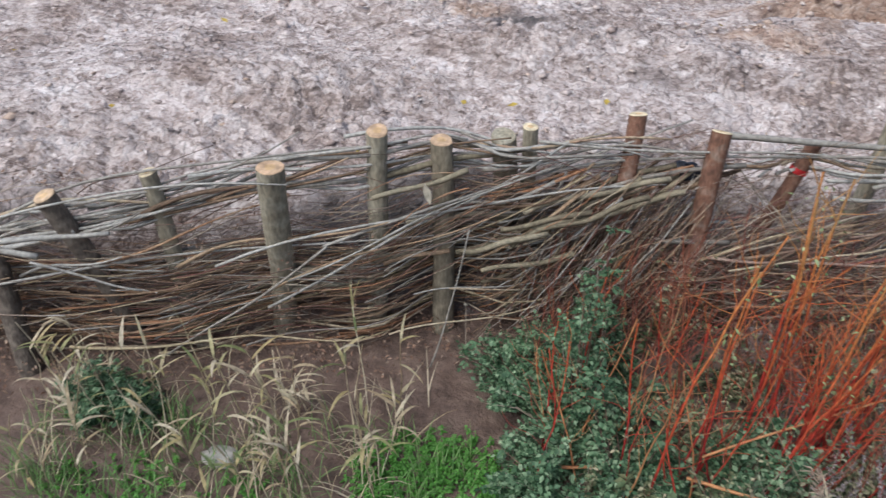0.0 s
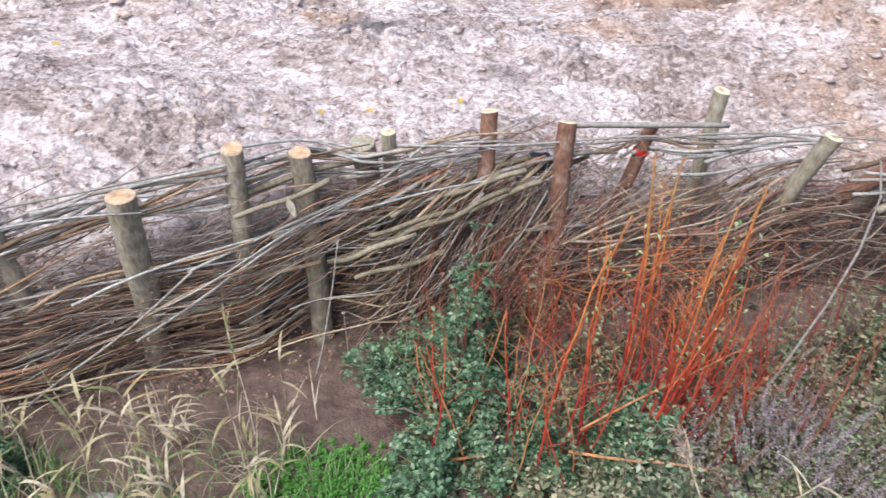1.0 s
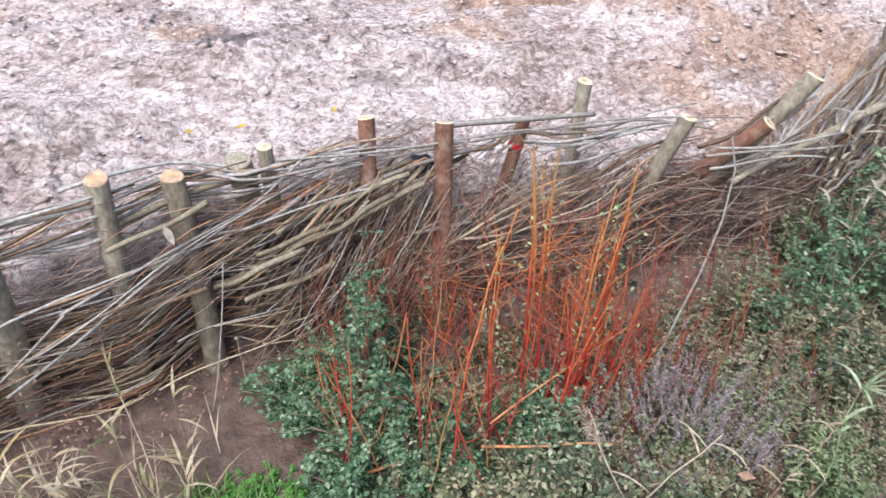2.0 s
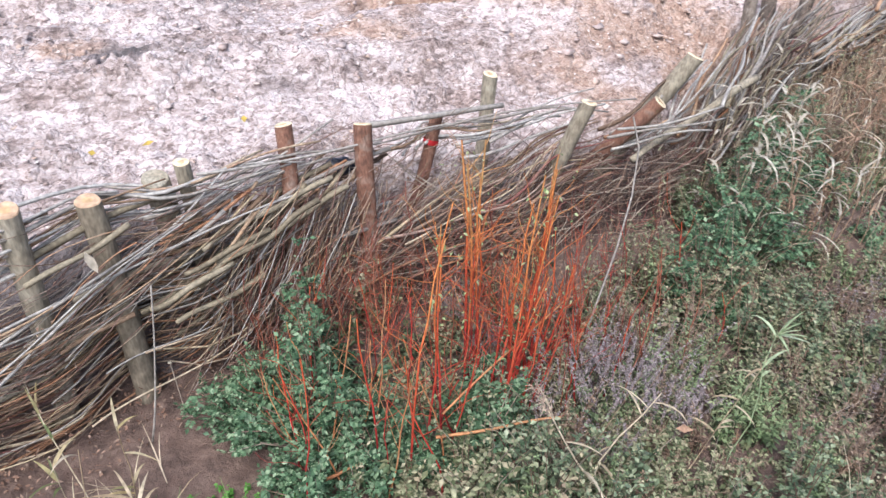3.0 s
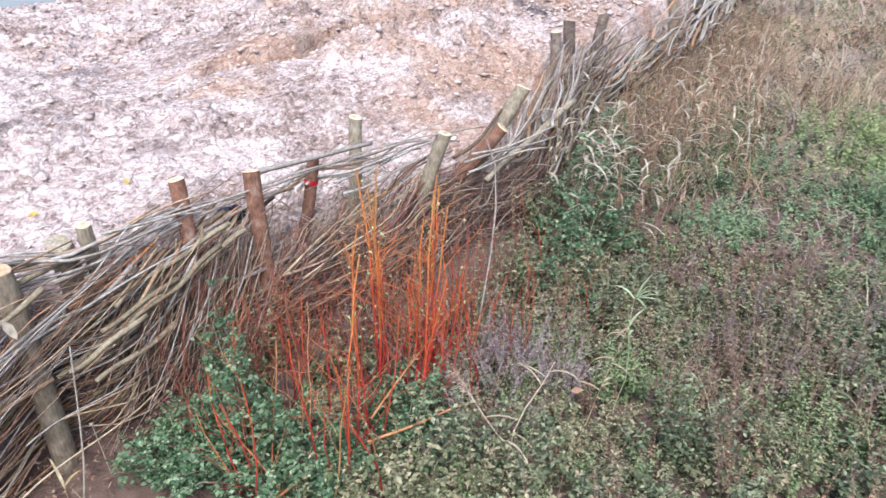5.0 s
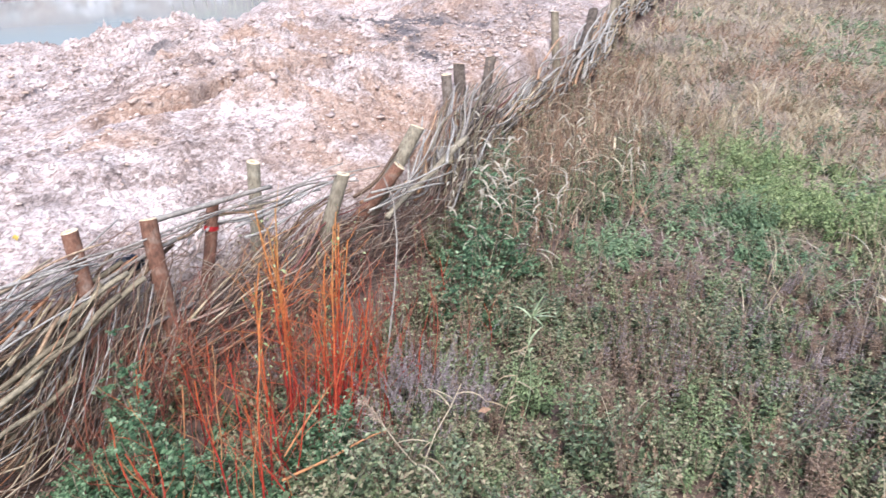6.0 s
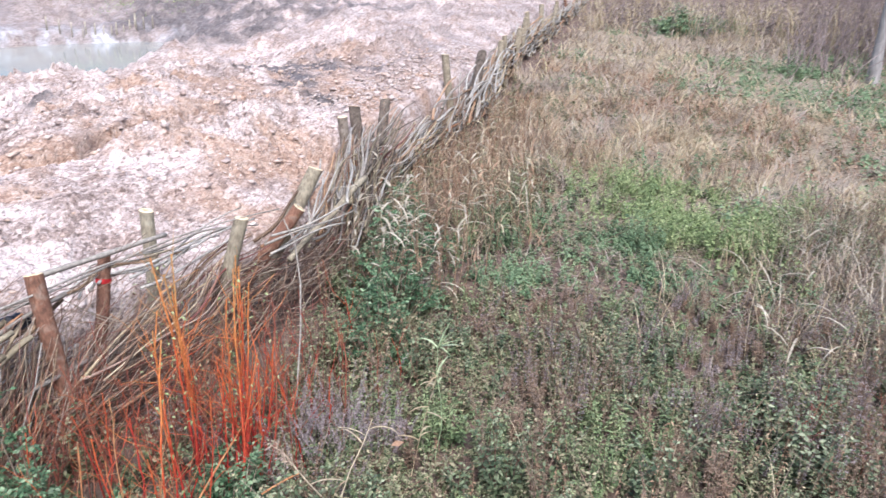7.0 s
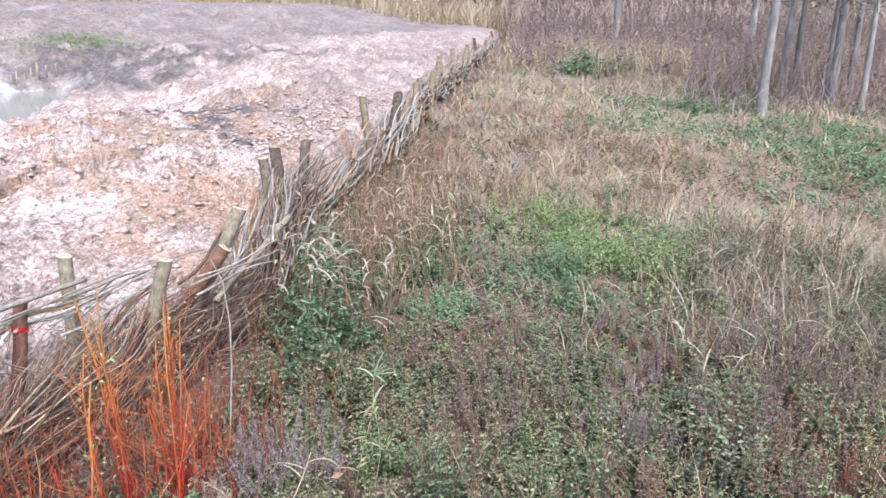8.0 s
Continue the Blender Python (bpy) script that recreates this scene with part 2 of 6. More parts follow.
def stuff(name, v, f, material, label, category, shade=False):
    return tagged(new(name, sheet(name, v, f, material, shade)), label, category, kind="stuff")


# ---- materials ----
def ramp_node(nt, colours):
    node = nt.nodes.new("ShaderNodeValToRGB")
    e = node.color_ramp.elements
    while len(e) < len(colours):
        e.new(0.5)
    for k, c in enumerate(colours):
        e[k].position = k / max(1, len(colours) - 1)
        e[k].color = (*c, 1)
    return node


def varied(name, colours, rough=0.75, patch=1.5, grain=60.0, bump=0.15, soft=0.0, mix=0.45, spec=0.3, stretch=(1, 1, 1)):
    """Colours picked per piece, drifting by patches, with grain and relief; soft: light that passes through."""
    m = bpy.data.materials.new(name)
    m.use_nodes = True
    nt = m.node_tree
    N, L = nt.nodes, nt.links
    bsdf = N["Principled BSDF"]
    geo, info, tc = N.new("ShaderNodeNewGeometry"), N.new("ShaderNodeObjectInfo"), N.new("ShaderNodeNewGeometry")
    add = N.new("ShaderNodeMath"); add.operation = "ADD"
    fr = N.new("ShaderNodeMath"); fr.operation = "FRACT"
    L.new(geo.outputs["Random Per Island"], add.inputs[0])
    L.new(info.outputs["Random"], add.inputs[1])
    L.new(add.outputs[0], fr.inputs[0])
    big = N.new("ShaderNodeTexNoise"); big.inputs["Scale"].default_value = patch; big.inputs["Detail"].default_value = 3
    L.new(tc.outputs["Position"], big.inputs["Vector"])
    spread = N.new("ShaderNodeMapRange")
    spread.inputs[1].default_value, spread.inputs[2].default_value = 0.3, 0.7
    L.new(big.outputs[0], spread.inputs[0])
    lerp = N.new("ShaderNodeMix"); lerp.inputs[0].default_value = mix
    L.new(fr.outputs[0], lerp.inputs[2]); L.new(spread.outputs[0], lerp.inputs[3])
    rp = ramp_node(nt, colours)
    L.new(lerp.outputs[0], rp.inputs[0])
    mp = N.new("ShaderNodeMapping"); mp.inputs["Scale"].default_value = stretch
    L.new(tc.outputs["Position"], mp.inputs["Vector"])
    fine = N.new("ShaderNodeTexNoise"); fine.inputs["Scale"].default_value = grain; fine.inputs["Detail"].default_value = 4
    L.new(mp.outputs[0], fine.inputs["Vector"])
    hsv = N.new("ShaderNodeHueSaturation")
    val = N.new("ShaderNodeMapRange")
    val.inputs[1].default_value, val.inputs[2].default_value, val.inputs[3].default_value, val.inputs[4].default_value = 0.3, 0.7, 0.65, 1.3
    L.new(fine.outputs[0], val.inputs[0]); L.new(val.outputs[0], hsv.inputs["Value"]); L.new(rp.outputs[0], hsv.inputs["Color"])
    L.new(hsv.outputs[0], bsdf.inputs["Base Color"])
    bsdf.inputs["Roughness"].default_value = rough
    bsdf.inputs["Specular IOR Level"].default_value = spec
    if bump:
        bp = N.new("ShaderNodeBump"); bp.inputs["Strength"].default_value = bump; bp.inputs["Distance"].default_value = 0.004
        L.new(fine.outputs[0], bp.inputs["Height"]); L.new(bp.outputs[0], bsdf.inputs["Normal"])
    if soft:
        tr = N.new("ShaderNodeBsdfTranslucent"); L.new(hsv.outputs[0], tr.inputs["Color"])
        mx = N.new("ShaderNodeMixShader"); mx.inputs[0].default_value = soft
        L.new(bsdf.outputs[0], mx.inputs[1]); L.new(tr.outputs[0], mx.inputs[2])
        L.new(mx.outputs[0], N["Material Output"].inputs[0])
    return m


def ground_material():
    m = bpy.data.materials.new("clay_and_soil")
    m.use_nodes = True
    nt = m.node_tree
    N, L = nt.nodes, nt.links
    bsdf = N["Principled BSDF"]
    geo = N.new("ShaderNodeNewGeometry")
    def attr(name):
        a = N.new("ShaderNodeAttribute"); a.attribute_name = name
        return a.outputs["Fac"]
    def noise_at(scale, detail=5.0, rough=0.6):
        n = N.new("ShaderNodeTexNoise")
        n.inputs["Scale"].default_value, n.inputs["Detail"].default_value, n.inputs["Roughness"].default_value = scale, detail, rough
        L.new(geo.outputs["Position"], n.inputs["Vector"])
        return n.outputs[0]
    def mixed(fac, a, b):
        x = N.new("ShaderNodeMix"); x.data_type = "RGBA"
        L.new(fac, x.inputs[0]); L.new(a, x.inputs[6]); L.new(b, x.inputs[7])
        return x.outputs[2]
    def ramp_of(src, colours, lo=0.3, hi=0.7):
        r = N.new("ShaderNodeMapRange"); r.inputs[1].default_value, r.inputs[2].default_value = lo, hi
        L.new(src, r.inputs[0])
        c = ramp_node(nt, colours); L.new(r.outputs[0], c.inputs[0])
        return c.outputs[0]
    # coordinates drawn out along the bank, bent a little
    lay_of = N.new("ShaderNodeMapping"); lay_of.inputs["Rotation"].default_value = (0, 0, -0.22); lay_of.inputs["Scale"].default_value = (0.6, 1.25, 1.0)
    twist = N.new("ShaderNodeTexNoise"); twist.inputs["Scale"].default_value = 11; twist.inputs["Detail"].default_value = 6
    L.new(geo.outputs["Position"], twist.inputs["Vector"])
    bent = N.new("ShaderNodeVectorMath"); bent.operation = "MULTIPLY_ADD"; bent.inputs[1].default_value = (0.10, 0.08, 0.05)
    L.new(twist.outputs["Color"], bent.inputs[0]); L.new(geo.outputs["Position"], bent.inputs[2])
    L.new(bent.outputs[0], lay_of.inputs["Vector"])
    def shards(scale):
        v = N.new("ShaderNodeTexVoronoi"); v.inputs["Scale"].default_value = scale
        L.new(lay_of.outputs[0], v.inputs["Vector"])
        sep = N.new("ShaderNodeSeparateColor"); L.new(v.outputs["Color"], sep.inputs[0])
        return sep.outputs[0]
    def drawn(scale, detail=6.0, rough=0.65):
        n = N.new("ShaderNodeTexNoise")
        n.inputs["Scale"].default_value, n.inputs["Detail"].default_value, n.inputs["Roughness"].default_value = scale, detail, rough
        L.new(lay_of.outputs[0], n.inputs["Vector"])
        return n.outputs[0]
    def sum_of(*terms):
        out = None
        for src, k in terms:
            m2 = N.new("ShaderNodeMath"); m2.operation = "MULTIPLY_ADD"; m2.inputs[1].default_value = k
            L.new(src, m2.inputs[0])
            if out is not None:
                L.new(out, m2.inputs[2])
            else:
                m2.inputs[2].default_value = 0.0
            out = m2.outputs[0]
        return out
    scale_tone = sum_of((shards(34), 0.20), (shards(80), 0.20), (drawn(22, 10, 0.78), 0.60))
    pale = ramp_of(scale_tone, [(0.135, 0.093, 0.081), (0.36, 0.283, 0.259), (0.575, 0.48, 0.457), (0.695, 0.607, 0.587), (0.785, 0.715, 0.70)], 0.26, 0.66)
    brown = ramp_of(scale_tone, [(0.064, 0.043, 0.036), (0.185, 0.131, 0.111), (0.345, 0.262, 0.231), (0.53, 0.43, 0.39)], 0.26, 0.70)
    much = N.new("ShaderNodeMapRange"); much.inputs[1].default_value, much.inputs[2].default_value = 0.44, 0.57
    L.new(sum_of((noise_at(1.3, 5, 0.6), 0.28), (drawn(2.2, 6, 0.65), 0.32), (drawn(7.5, 8, 0.7), 0.40)), much.inputs[0])
    pale = mixed(much.outputs[0], pale, brown)
    och = ramp_of(scale_tone, [(0.12, 0.066, 0.046), (0.30, 0.182, 0.125), (0.43, 0.295, 0.215), (0.53, 0.405, 0.33)], 0.24, 0.68)
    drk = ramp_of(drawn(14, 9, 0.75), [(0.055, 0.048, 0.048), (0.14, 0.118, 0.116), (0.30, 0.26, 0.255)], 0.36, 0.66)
    slip = ramp_of(noise_at(5, 8, 0.75), [(0.18, 0.175, 0.185), (0.42, 0.41, 0.435), (0.62, 0.61, 0.64)], 0.36, 0.64)
    soil = ramp_of(noise_at(14, 8, 0.65), [(0.062, 0.040, 0.031), (0.13, 0.084, 0.065), (0.195, 0.134, 0.106)])
    c = mixed(attr("ochre"), pale, och)
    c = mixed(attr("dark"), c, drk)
    c = mixed(attr("wet"), c, slip)
    thatch = ramp_of(noise_at(18, 9, 0.75), [(0.12, 0.092, 0.062), (0.25, 0.20, 0.138), (0.38, 0.32, 0.225)], 0.34, 0.66)
    soil = mixed(attr("thatch"), soil, thatch)
    c = mixed(attr("mud"), soil, c)
    base = c
    rr = N.new("ShaderNodeMapRange"); rr.inputs[1].default_value, rr.inputs[2].default_value, rr.inputs[3].default_value, rr.inputs[4].default_value = 0.35, 0.65, 0.42, 0.9
    L.new(noise_at(6, 3), rr.inputs[0]); L.new(rr.outputs[0], bsdf.inputs["Roughness"])
    vor = N.new("ShaderNodeTexVoronoi"); vor.feature = "DISTANCE_TO_EDGE"; vor.inputs["Scale"].default_value = 19
    bend = N.new("ShaderNodeVectorMath"); bend.operation = "MULTIPLY_ADD"; bend.inputs[1].default_value = (0.075, 0.06, 0.06)
    wob = N.new("ShaderNodeTexNoise"); wob.inputs["Scale"].default_value = 14
    L.new(geo.outputs["Position"], wob.inputs["Vector"]); L.new(wob.outputs["Color"], bend.inputs[0]); L.new(geo.outputs["Position"], bend.inputs[2])
    L.new(bend.outputs[0], vor.inputs["Vector"])
    cap = N.new("ShaderNodeMapRange"); cap.inputs[2].default_value = 0.18
    L.new(vor.outputs["Distance"], cap.inputs[0])
    gap = N.new("ShaderNodeMapRange"); gap.inputs[1].default_value, gap.inputs[2].default_value, gap.inputs[3].default_value, gap.inputs[4].default_value = 0.02, 0.10, 0.6, 0.0
    L.new(vor.outputs["Distance"], gap.inputs[0])
    where = N.new("ShaderNodeMapRange"); where.inputs[1].default_value, where.inputs[2].default_value = 0.47, 0.60
    L.new(noise_at(7, 6, 0.7), where.inputs[0])
    crack = N.new("ShaderNodeMath"); crack.operation = "MULTIPLY"
    L.new(gap.outputs[0], crack.inputs[0]); L.new(where.outputs[0], crack.inputs[1])
    cracked = N.new("ShaderNodeMath"); cracked.operation = "MULTIPLY"
    L.new(crack.outputs[0], cracked.inputs[0]); L.new(attr("mud"), cracked.inputs[1])
    # shade inside the cracks, painted as a flat dark brown
    crack_shade = N.new("ShaderNodeRGB"); crack_shade.outputs[0].default_value = (0.135, 0.095, 0.078, 1)
    L.new(mixed(cracked.outputs[0], base, crack_shade.outputs[0]), bsdf.inputs["Base Color"])
    flake = N.new("ShaderNodeBump"); flake.inputs["Strength"].default_value = 0.6; flake.inputs["Distance"].default_value = 0.015
    only = N.new("ShaderNodeMath"); only.operation = "MULTIPLY"
    part_of = N.new("ShaderNodeMath"); part_of.operation = "MULTIPLY"
    L.new(noise_at(5, 4), part_of.inputs[0]); L.new(attr("mud"), part_of.inputs[1])
    L.new(cap.outputs[0], only.inputs[0]); L.new(part_of.outputs[0], only.inputs[1])
    L.new(only.outputs[0], flake.inputs["Height"])
    bp = N.new("ShaderNodeBump"); bp.inputs["Strength"].default_value = 0.8; bp.inputs["Distance"].default_value = 0.014
    lump = N.new("ShaderNodeBump"); lump.inputs["Strength"].default_value = 0.4; lump.inputs["Distance"].default_value = 0.07
    L.new(noise_at(9, 5, 0.55), lump.inputs["Height"]); L.new(flake.outputs[0], lump.inputs["Normal"])
    L.new(noise_at(55, 6, 0.7), bp.inputs["Height"]); L.new(lump.outputs[0], bp.inputs["Normal"]); L.new(bp.outputs[0], bsdf.inputs["Normal"])
    return m


M_GROUND = ground_material()
M_PALE_CLAY = varied("pale_clay_lump", [(0.36, 0.27, 0.22), (0.48, 0.40, 0.365), (0.60, 0.53, 0.50)], 0.9, 20, 60, 0.6)
M_GREY_BARK = varied("grey_bark", [(0.135, 0.112, 0.082), (0.23, 0.195, 0.142), (0.305, 0.268, 0.198), (0.38, 0.345, 0.27)], 0.9, 20, 90, 0.8, mix=0.5, stretch=(1, 1, 0.3))
M_RED_BARK = varied("red_brown_bark", [(0.07, 0.04, 0.03), (0.145, 0.074, 0.052), (0.21, 0.107, 0.07), (0.26, 0.19, 0.15)], 0.85, 26, 130, 1.0, mix=0.6, stretch=(1, 1, 0.3))
M_DARK_BARK = varied("dark_weathered_bark", [(0.05, 0.04, 0.033), (0.11, 0.088, 0.072), (0.18, 0.148, 0.12), (0.26, 0.225, 0.19)], 0.9, 26, 130, 1.0, mix=0.6, stretch=(1, 1, 0.3))
M_CUT = varied("fresh_cut_wood", [(0.66, 0.53, 0.34), (0.72, 0.60, 0.41)], 0.7, 60, 30, 0.2)
M_HEART = varied("darker_heartwood", [(0.48, 0.31, 0.16), (0.56, 0.39, 0.22)], 0.7, 60, 30, 0.2)
M_CUT_ORANGE = varied("orange_cut_wood", [(0.46, 0.30, 0.19), (0.56, 0.41, 0.27)], 0.7, 60, 30, 0.2)
M_ROD = varied("willow_rod_bark", [(0.075, 0.048, 0.034), (0.20, 0.132, 0.085), (0.36, 0.258, 0.165), (0.32, 0.155, 0.08), (0.45, 0.375, 0.27), (0.30, 0.225, 0.105)], 0.7, 7, 70, 0.3, mix=0.12)
M_ROD_PALE = varied("silver_grey_rod_bark", [(0.22, 0.19, 0.16), (0.34, 0.315, 0.28), (0.46, 0.44, 0.41)], 0.55, 7, 60, 0.3, mix=0.25)
M_OLIVE_ROD = varied("olive_rod_bark", [(0.11, 0.088, 0.06), (0.215, 0.18, 0.12), (0.33, 0.29, 0.21)], 0.75, 9, 70, 0.5)
M_TWIG = varied("thin_twig_bark", [(0.055, 0.036, 0.03), (0.13, 0.08, 0.06), (0.24, 0.17, 0.12), (0.17, 0.065, 0.055), (0.38, 0.32, 0.25), (0.10, 0.07, 0.055)], 0.75, 4, 80, 0, mix=0.15)
M_LITTER = varied("dead_leaf_litter", [(0.10, 0.055, 0.04), (0.19, 0.11, 0.075), (0.28, 0.18, 0.125), (0.38, 0.30, 0.23)], 0.8, 6, 60, 0, mix=0.2)
M_BUSH = varied("blue_green_leaf", [(0.020, 0.041, 0.019), (0.046, 0.095, 0.045), (0.087, 0.158, 0.079), (0.152, 0.234, 0.125), (0.285, 0.360, 0.224)], 0.5, 5, 60, 0, 0.12, mix=0.12)
M_SAGE = varied("sage_leaf", [(0.025, 0.036, 0.018), (0.081, 0.100, 0.047), (0.153, 0.169, 0.086), (0.279, 0.287, 0.167), (0.361, 0.312, 0.201), (0.217, 0.147, 0.103)], 0.55, 3.5, 60, 0, 0.1, mix=0.3)
M_TEAL = varied("teal_weed_leaf", [(0.024, 0.036, 0.019), (0.066, 0.096, 0.051), (0.132, 0.172, 0.096), (0.238, 0.279, 0.167), (0.405, 0.420, 0.293)], 0.5, 3, 60, 0, 0.1, mix=0.25)
M_PALE_GREEN = varied("pale_green_reed_leaf", [(0.30, 0.40, 0.20), (0.44, 0.52, 0.32), (0.54, 0.58, 0.42)], 0.55, 5, 50, 0, 0.25)
M_FAR_NETTLE = varied("nettle_leaf", [(0.07, 0.12, 0.065), (0.15, 0.23, 0.125), (0.24, 0.33, 0.185), (0.34, 0.40, 0.23)], 0.55, 1.5, 60, 0, 0.2, mix=0.4)
M_NETTLE = varied("meadow_leaf", [(0.029, 0.049, 0.021), (0.074, 0.107, 0.049), (0.127, 0.164, 0.082), (0.189, 0.197, 0.102), (0.246, 0.230, 0.148)], 0.55, 4.5, 60, 0, 0.12, mix=0.55)
# leaf colour near black, standing in for the shade between the herbs
M_LEAF_SHADE = varied("shade_dark_ground_leaf", [(0.015, 0.021, 0.011), (0.035, 0.049, 0.025), (0.063, 0.070, 0.038), (0.070, 0.049, 0.034)], 0.6, 4, 60, 0, 0.0, mix=0.3)
M_BRIGHT = varied("fresh_green_leaf", [(0.07, 0.19, 0.03), (0.11, 0.27, 0.045), (0.16, 0.34, 0.08)], 0.5, 5, 60, 0, 0.25, mix=0.3)
M_LIME = varied("lime_green_leaf", [(0.099, 0.145, 0.057), (0.225, 0.299, 0.128), (0.360, 0.422, 0.204), (0.486, 0.502, 0.294)], 0.5, 3.0, 60, 0, 0.25, mix=0.45)
M_PATCH = varied("low_green_leaf", [(0.09, 0.135, 0.06), (0.20, 0.275, 0.125), (0.32, 0.39, 0.20), (0.43, 0.45, 0.24)], 0.55, 4.5, 60, 0, 0.25, mix=0.55)
M_DRY = varied("dry_brown_herb", [(0.086, 0.054, 0.038), (0.202, 0.130, 0.088), (0.301, 0.213, 0.150), (0.258, 0.201, 0.161), (0.396, 0.304, 0.210)], 0.85, 4.5, 60, 0, 0.05, mix=0.55)
M_MAUVE = varied("grey_mauve_seedhead", [(0.13, 0.105, 0.105), (0.27, 0.222, 0.22), (0.45, 0.39, 0.385)], 0.9, 3, 60, 0, 0.05, mix=0.3)
M_THICKET = varied("faded_thicket", [(0.22, 0.17, 0.16), (0.35, 0.28, 0.27), (0.48, 0.41, 0.385)], 0.9, 1.2, 30, 0, 0.15, mix=0.4)
M_RUST = varied("rusty_dry_leaf", [(0.20, 0.12, 0.08), (0.32, 0.20, 0.13), (0.44, 0.33, 0.225)], 0.8, 2.5, 60, 0, 0.1, mix=0.4)
M_STRAW = varied("straw_grass", [(0.30, 0.22, 0.13), (0.44, 0.35, 0.225), (0.57, 0.49, 0.36), (0.40, 0.36, 0.18)], 0.7, 1.5, 50, 0, 0.25, mix=0.4)
M_GREYGRASS = varied("grey_brown_grass", [(0.229, 0.180, 0.145), (0.352, 0.290, 0.242), (0.484, 0.422, 0.361)], 0.8, 1.5, 50, 0, 0.2, mix=0.4)
M_REED_LEAF = varied("reed_leaf", [(0.13, 0.18, 0.07), (0.25, 0.26, 0.115), (0.38, 0.33, 0.16), (0.46, 0.36, 0.18), (0.45, 0.42, 0.31)], 0.55, 4, 50, 0, 0.3, mix=0.12)
M_GRASS = varied("green_grass", [(0.09, 0.17, 0.05), (0.15, 0.26, 0.08), (0.26, 0.34, 0.13)], 0.55, 5, 50, 0, 0.25, mix=0.3)
M_PALE_LEAF = varied("pale_dry_leaf", [(0.40, 0.35, 0.27), (0.54, 0.49, 0.40)], 0.65, 8, 40, 0, 0.25)
M_PANICLE = varied("fluffy_panicle", [(0.34, 0.25, 0.18), (0.48, 0.38, 0.30)], 0.9, 8, 60, 0, 0.2)
M_TRUNK = varied("grey_trunk_bark", [(0.18, 0.168, 0.165), (0.27, 0.255, 0.25), (0.36, 0.342, 0.335)], 0.85, 3, 12, 0.7, stretch=(1, 1, 0.25))
M_STONE = varied("pale_stone", [(0.36, 0.33, 0.29), (0.46, 0.43, 0.39)], 0.8, 6, 40, 0.4)
M_YELLOW_LEAF = varied("yellow_leaf", [(0.45, 0.30, 0.04), (0.55, 0.42, 0.10)], 0.6, 8, 40, 0, 0.2)
M_RED_TAPE = varied("red_marker_paint", [(0.42, 0.015, 0.02), (0.50, 0.03, 0.03)], 0.5, 8, 40, 0.1)
M_SHEET = varied("dark_blue_plastic", [(0.012, 0.014, 0.024), (0.03, 0.033, 0.05)], 0.35, 8, 40, 0.2, spec=0.5)


def stem_material():
    """Shrub bark that runs from crimson at the foot to orange and yellow at the tips."""
    m = varied("dogwood_bark", [(0, 0, 0), (1, 1, 1)], 0.5, 5, 60, 0.1)
    nt = m.node_tree
    N, L = nt.nodes, nt.links
    rp = [n for n in N if n.type == "VALTORGB"][0]
    hsv = [n for n in N if n.type == "HUE_SAT"][0]
    geo, sep = N.new("ShaderNodeNewGeometry"), N.new("ShaderNodeSeparateXYZ")
    L.new(geo.outputs["Position"], sep.inputs[0])
    mr = N.new("ShaderNodeMapRange"); mr.inputs[1].default_value, mr.inputs[2].default_value = 0.0, 1.15
    L.new(sep.outputs["Z"], mr.inputs[0])
    sh = N.new("ShaderNodeMath"); sh.operation = "MULTIPLY_ADD"; sh.inputs[1].default_value, sh.inputs[2].default_value = 0.45, -0.22
    L.new(rp.outputs[0], sh.inputs[0])
    ad = N.new("ShaderNodeMath"); ad.operation = "ADD"
    L.new(mr.outputs[0], ad.inputs[0]); L.new(sh.outputs[0], ad.inputs[1])
    c = ramp_node(nt, [(0.20, 0.018, 0.020), (0.38, 0.040, 0.028), (0.46, 0.095, 0.036), (0.52, 0.19, 0.058), (0.48, 0.27, 0.11)])
    L.new(ad.outputs[0], c.inputs[0]); L.new(c.outputs[0], hsv.inputs["Color"])
    return m


M_STEM = stem_material()
M_ORANGE_STICK = varied("orange_stick_bark", [(0.30, 0.12, 0.05), (0.44, 0.21, 0.09), (0.46, 0.29, 0.16)], 0.6, 9, 50, 0.2)
M_STEM_DULL = varied("dull_red_bark", [(0.12, 0.036, 0.03), (0.21, 0.066, 0.048), (0.30, 0.10, 0.055), (0.26, 0.15, 0.10)], 0.6, 6, 60, 0.1)
M_WATER = bpy.data.materials.new("pond_water")
M_WATER.use_nodes = True
_n, _l = M_WATER.node_tree.nodes, M_WATER.node_tree.links
_b = _n["Principled BSDF"]
_b.inputs["Base Color"].default_value = (0.27, 0.285, 0.26, 1)
_b.inputs["Roughness"].default_value = 0.10
_w = _n.new("ShaderNodeTexNoise"); _w.inputs["Scale"].default_value = 4
_p = _n.new("ShaderNodeBump"); _p.inputs["Strength"].default_value = 0.08; _p.inputs["Distance"].default_value = 0.02
_l.new(_w.outputs[0], _p.inputs["Height"]); _l.new(_p.outputs[0], _b.inputs["Normal"])


# ---- the ground: one sheet to the horizon ----
def steps(parts):
    out = [parts[0][0]]
    for start, end, first, last in parts:
        p = out[-1]
        while p < end - 1e-6:
            k = (p - start) / (end - start)
            p = min(end, p + first * (last / first) ** k)
            out.append(p)
    return np.array(out)


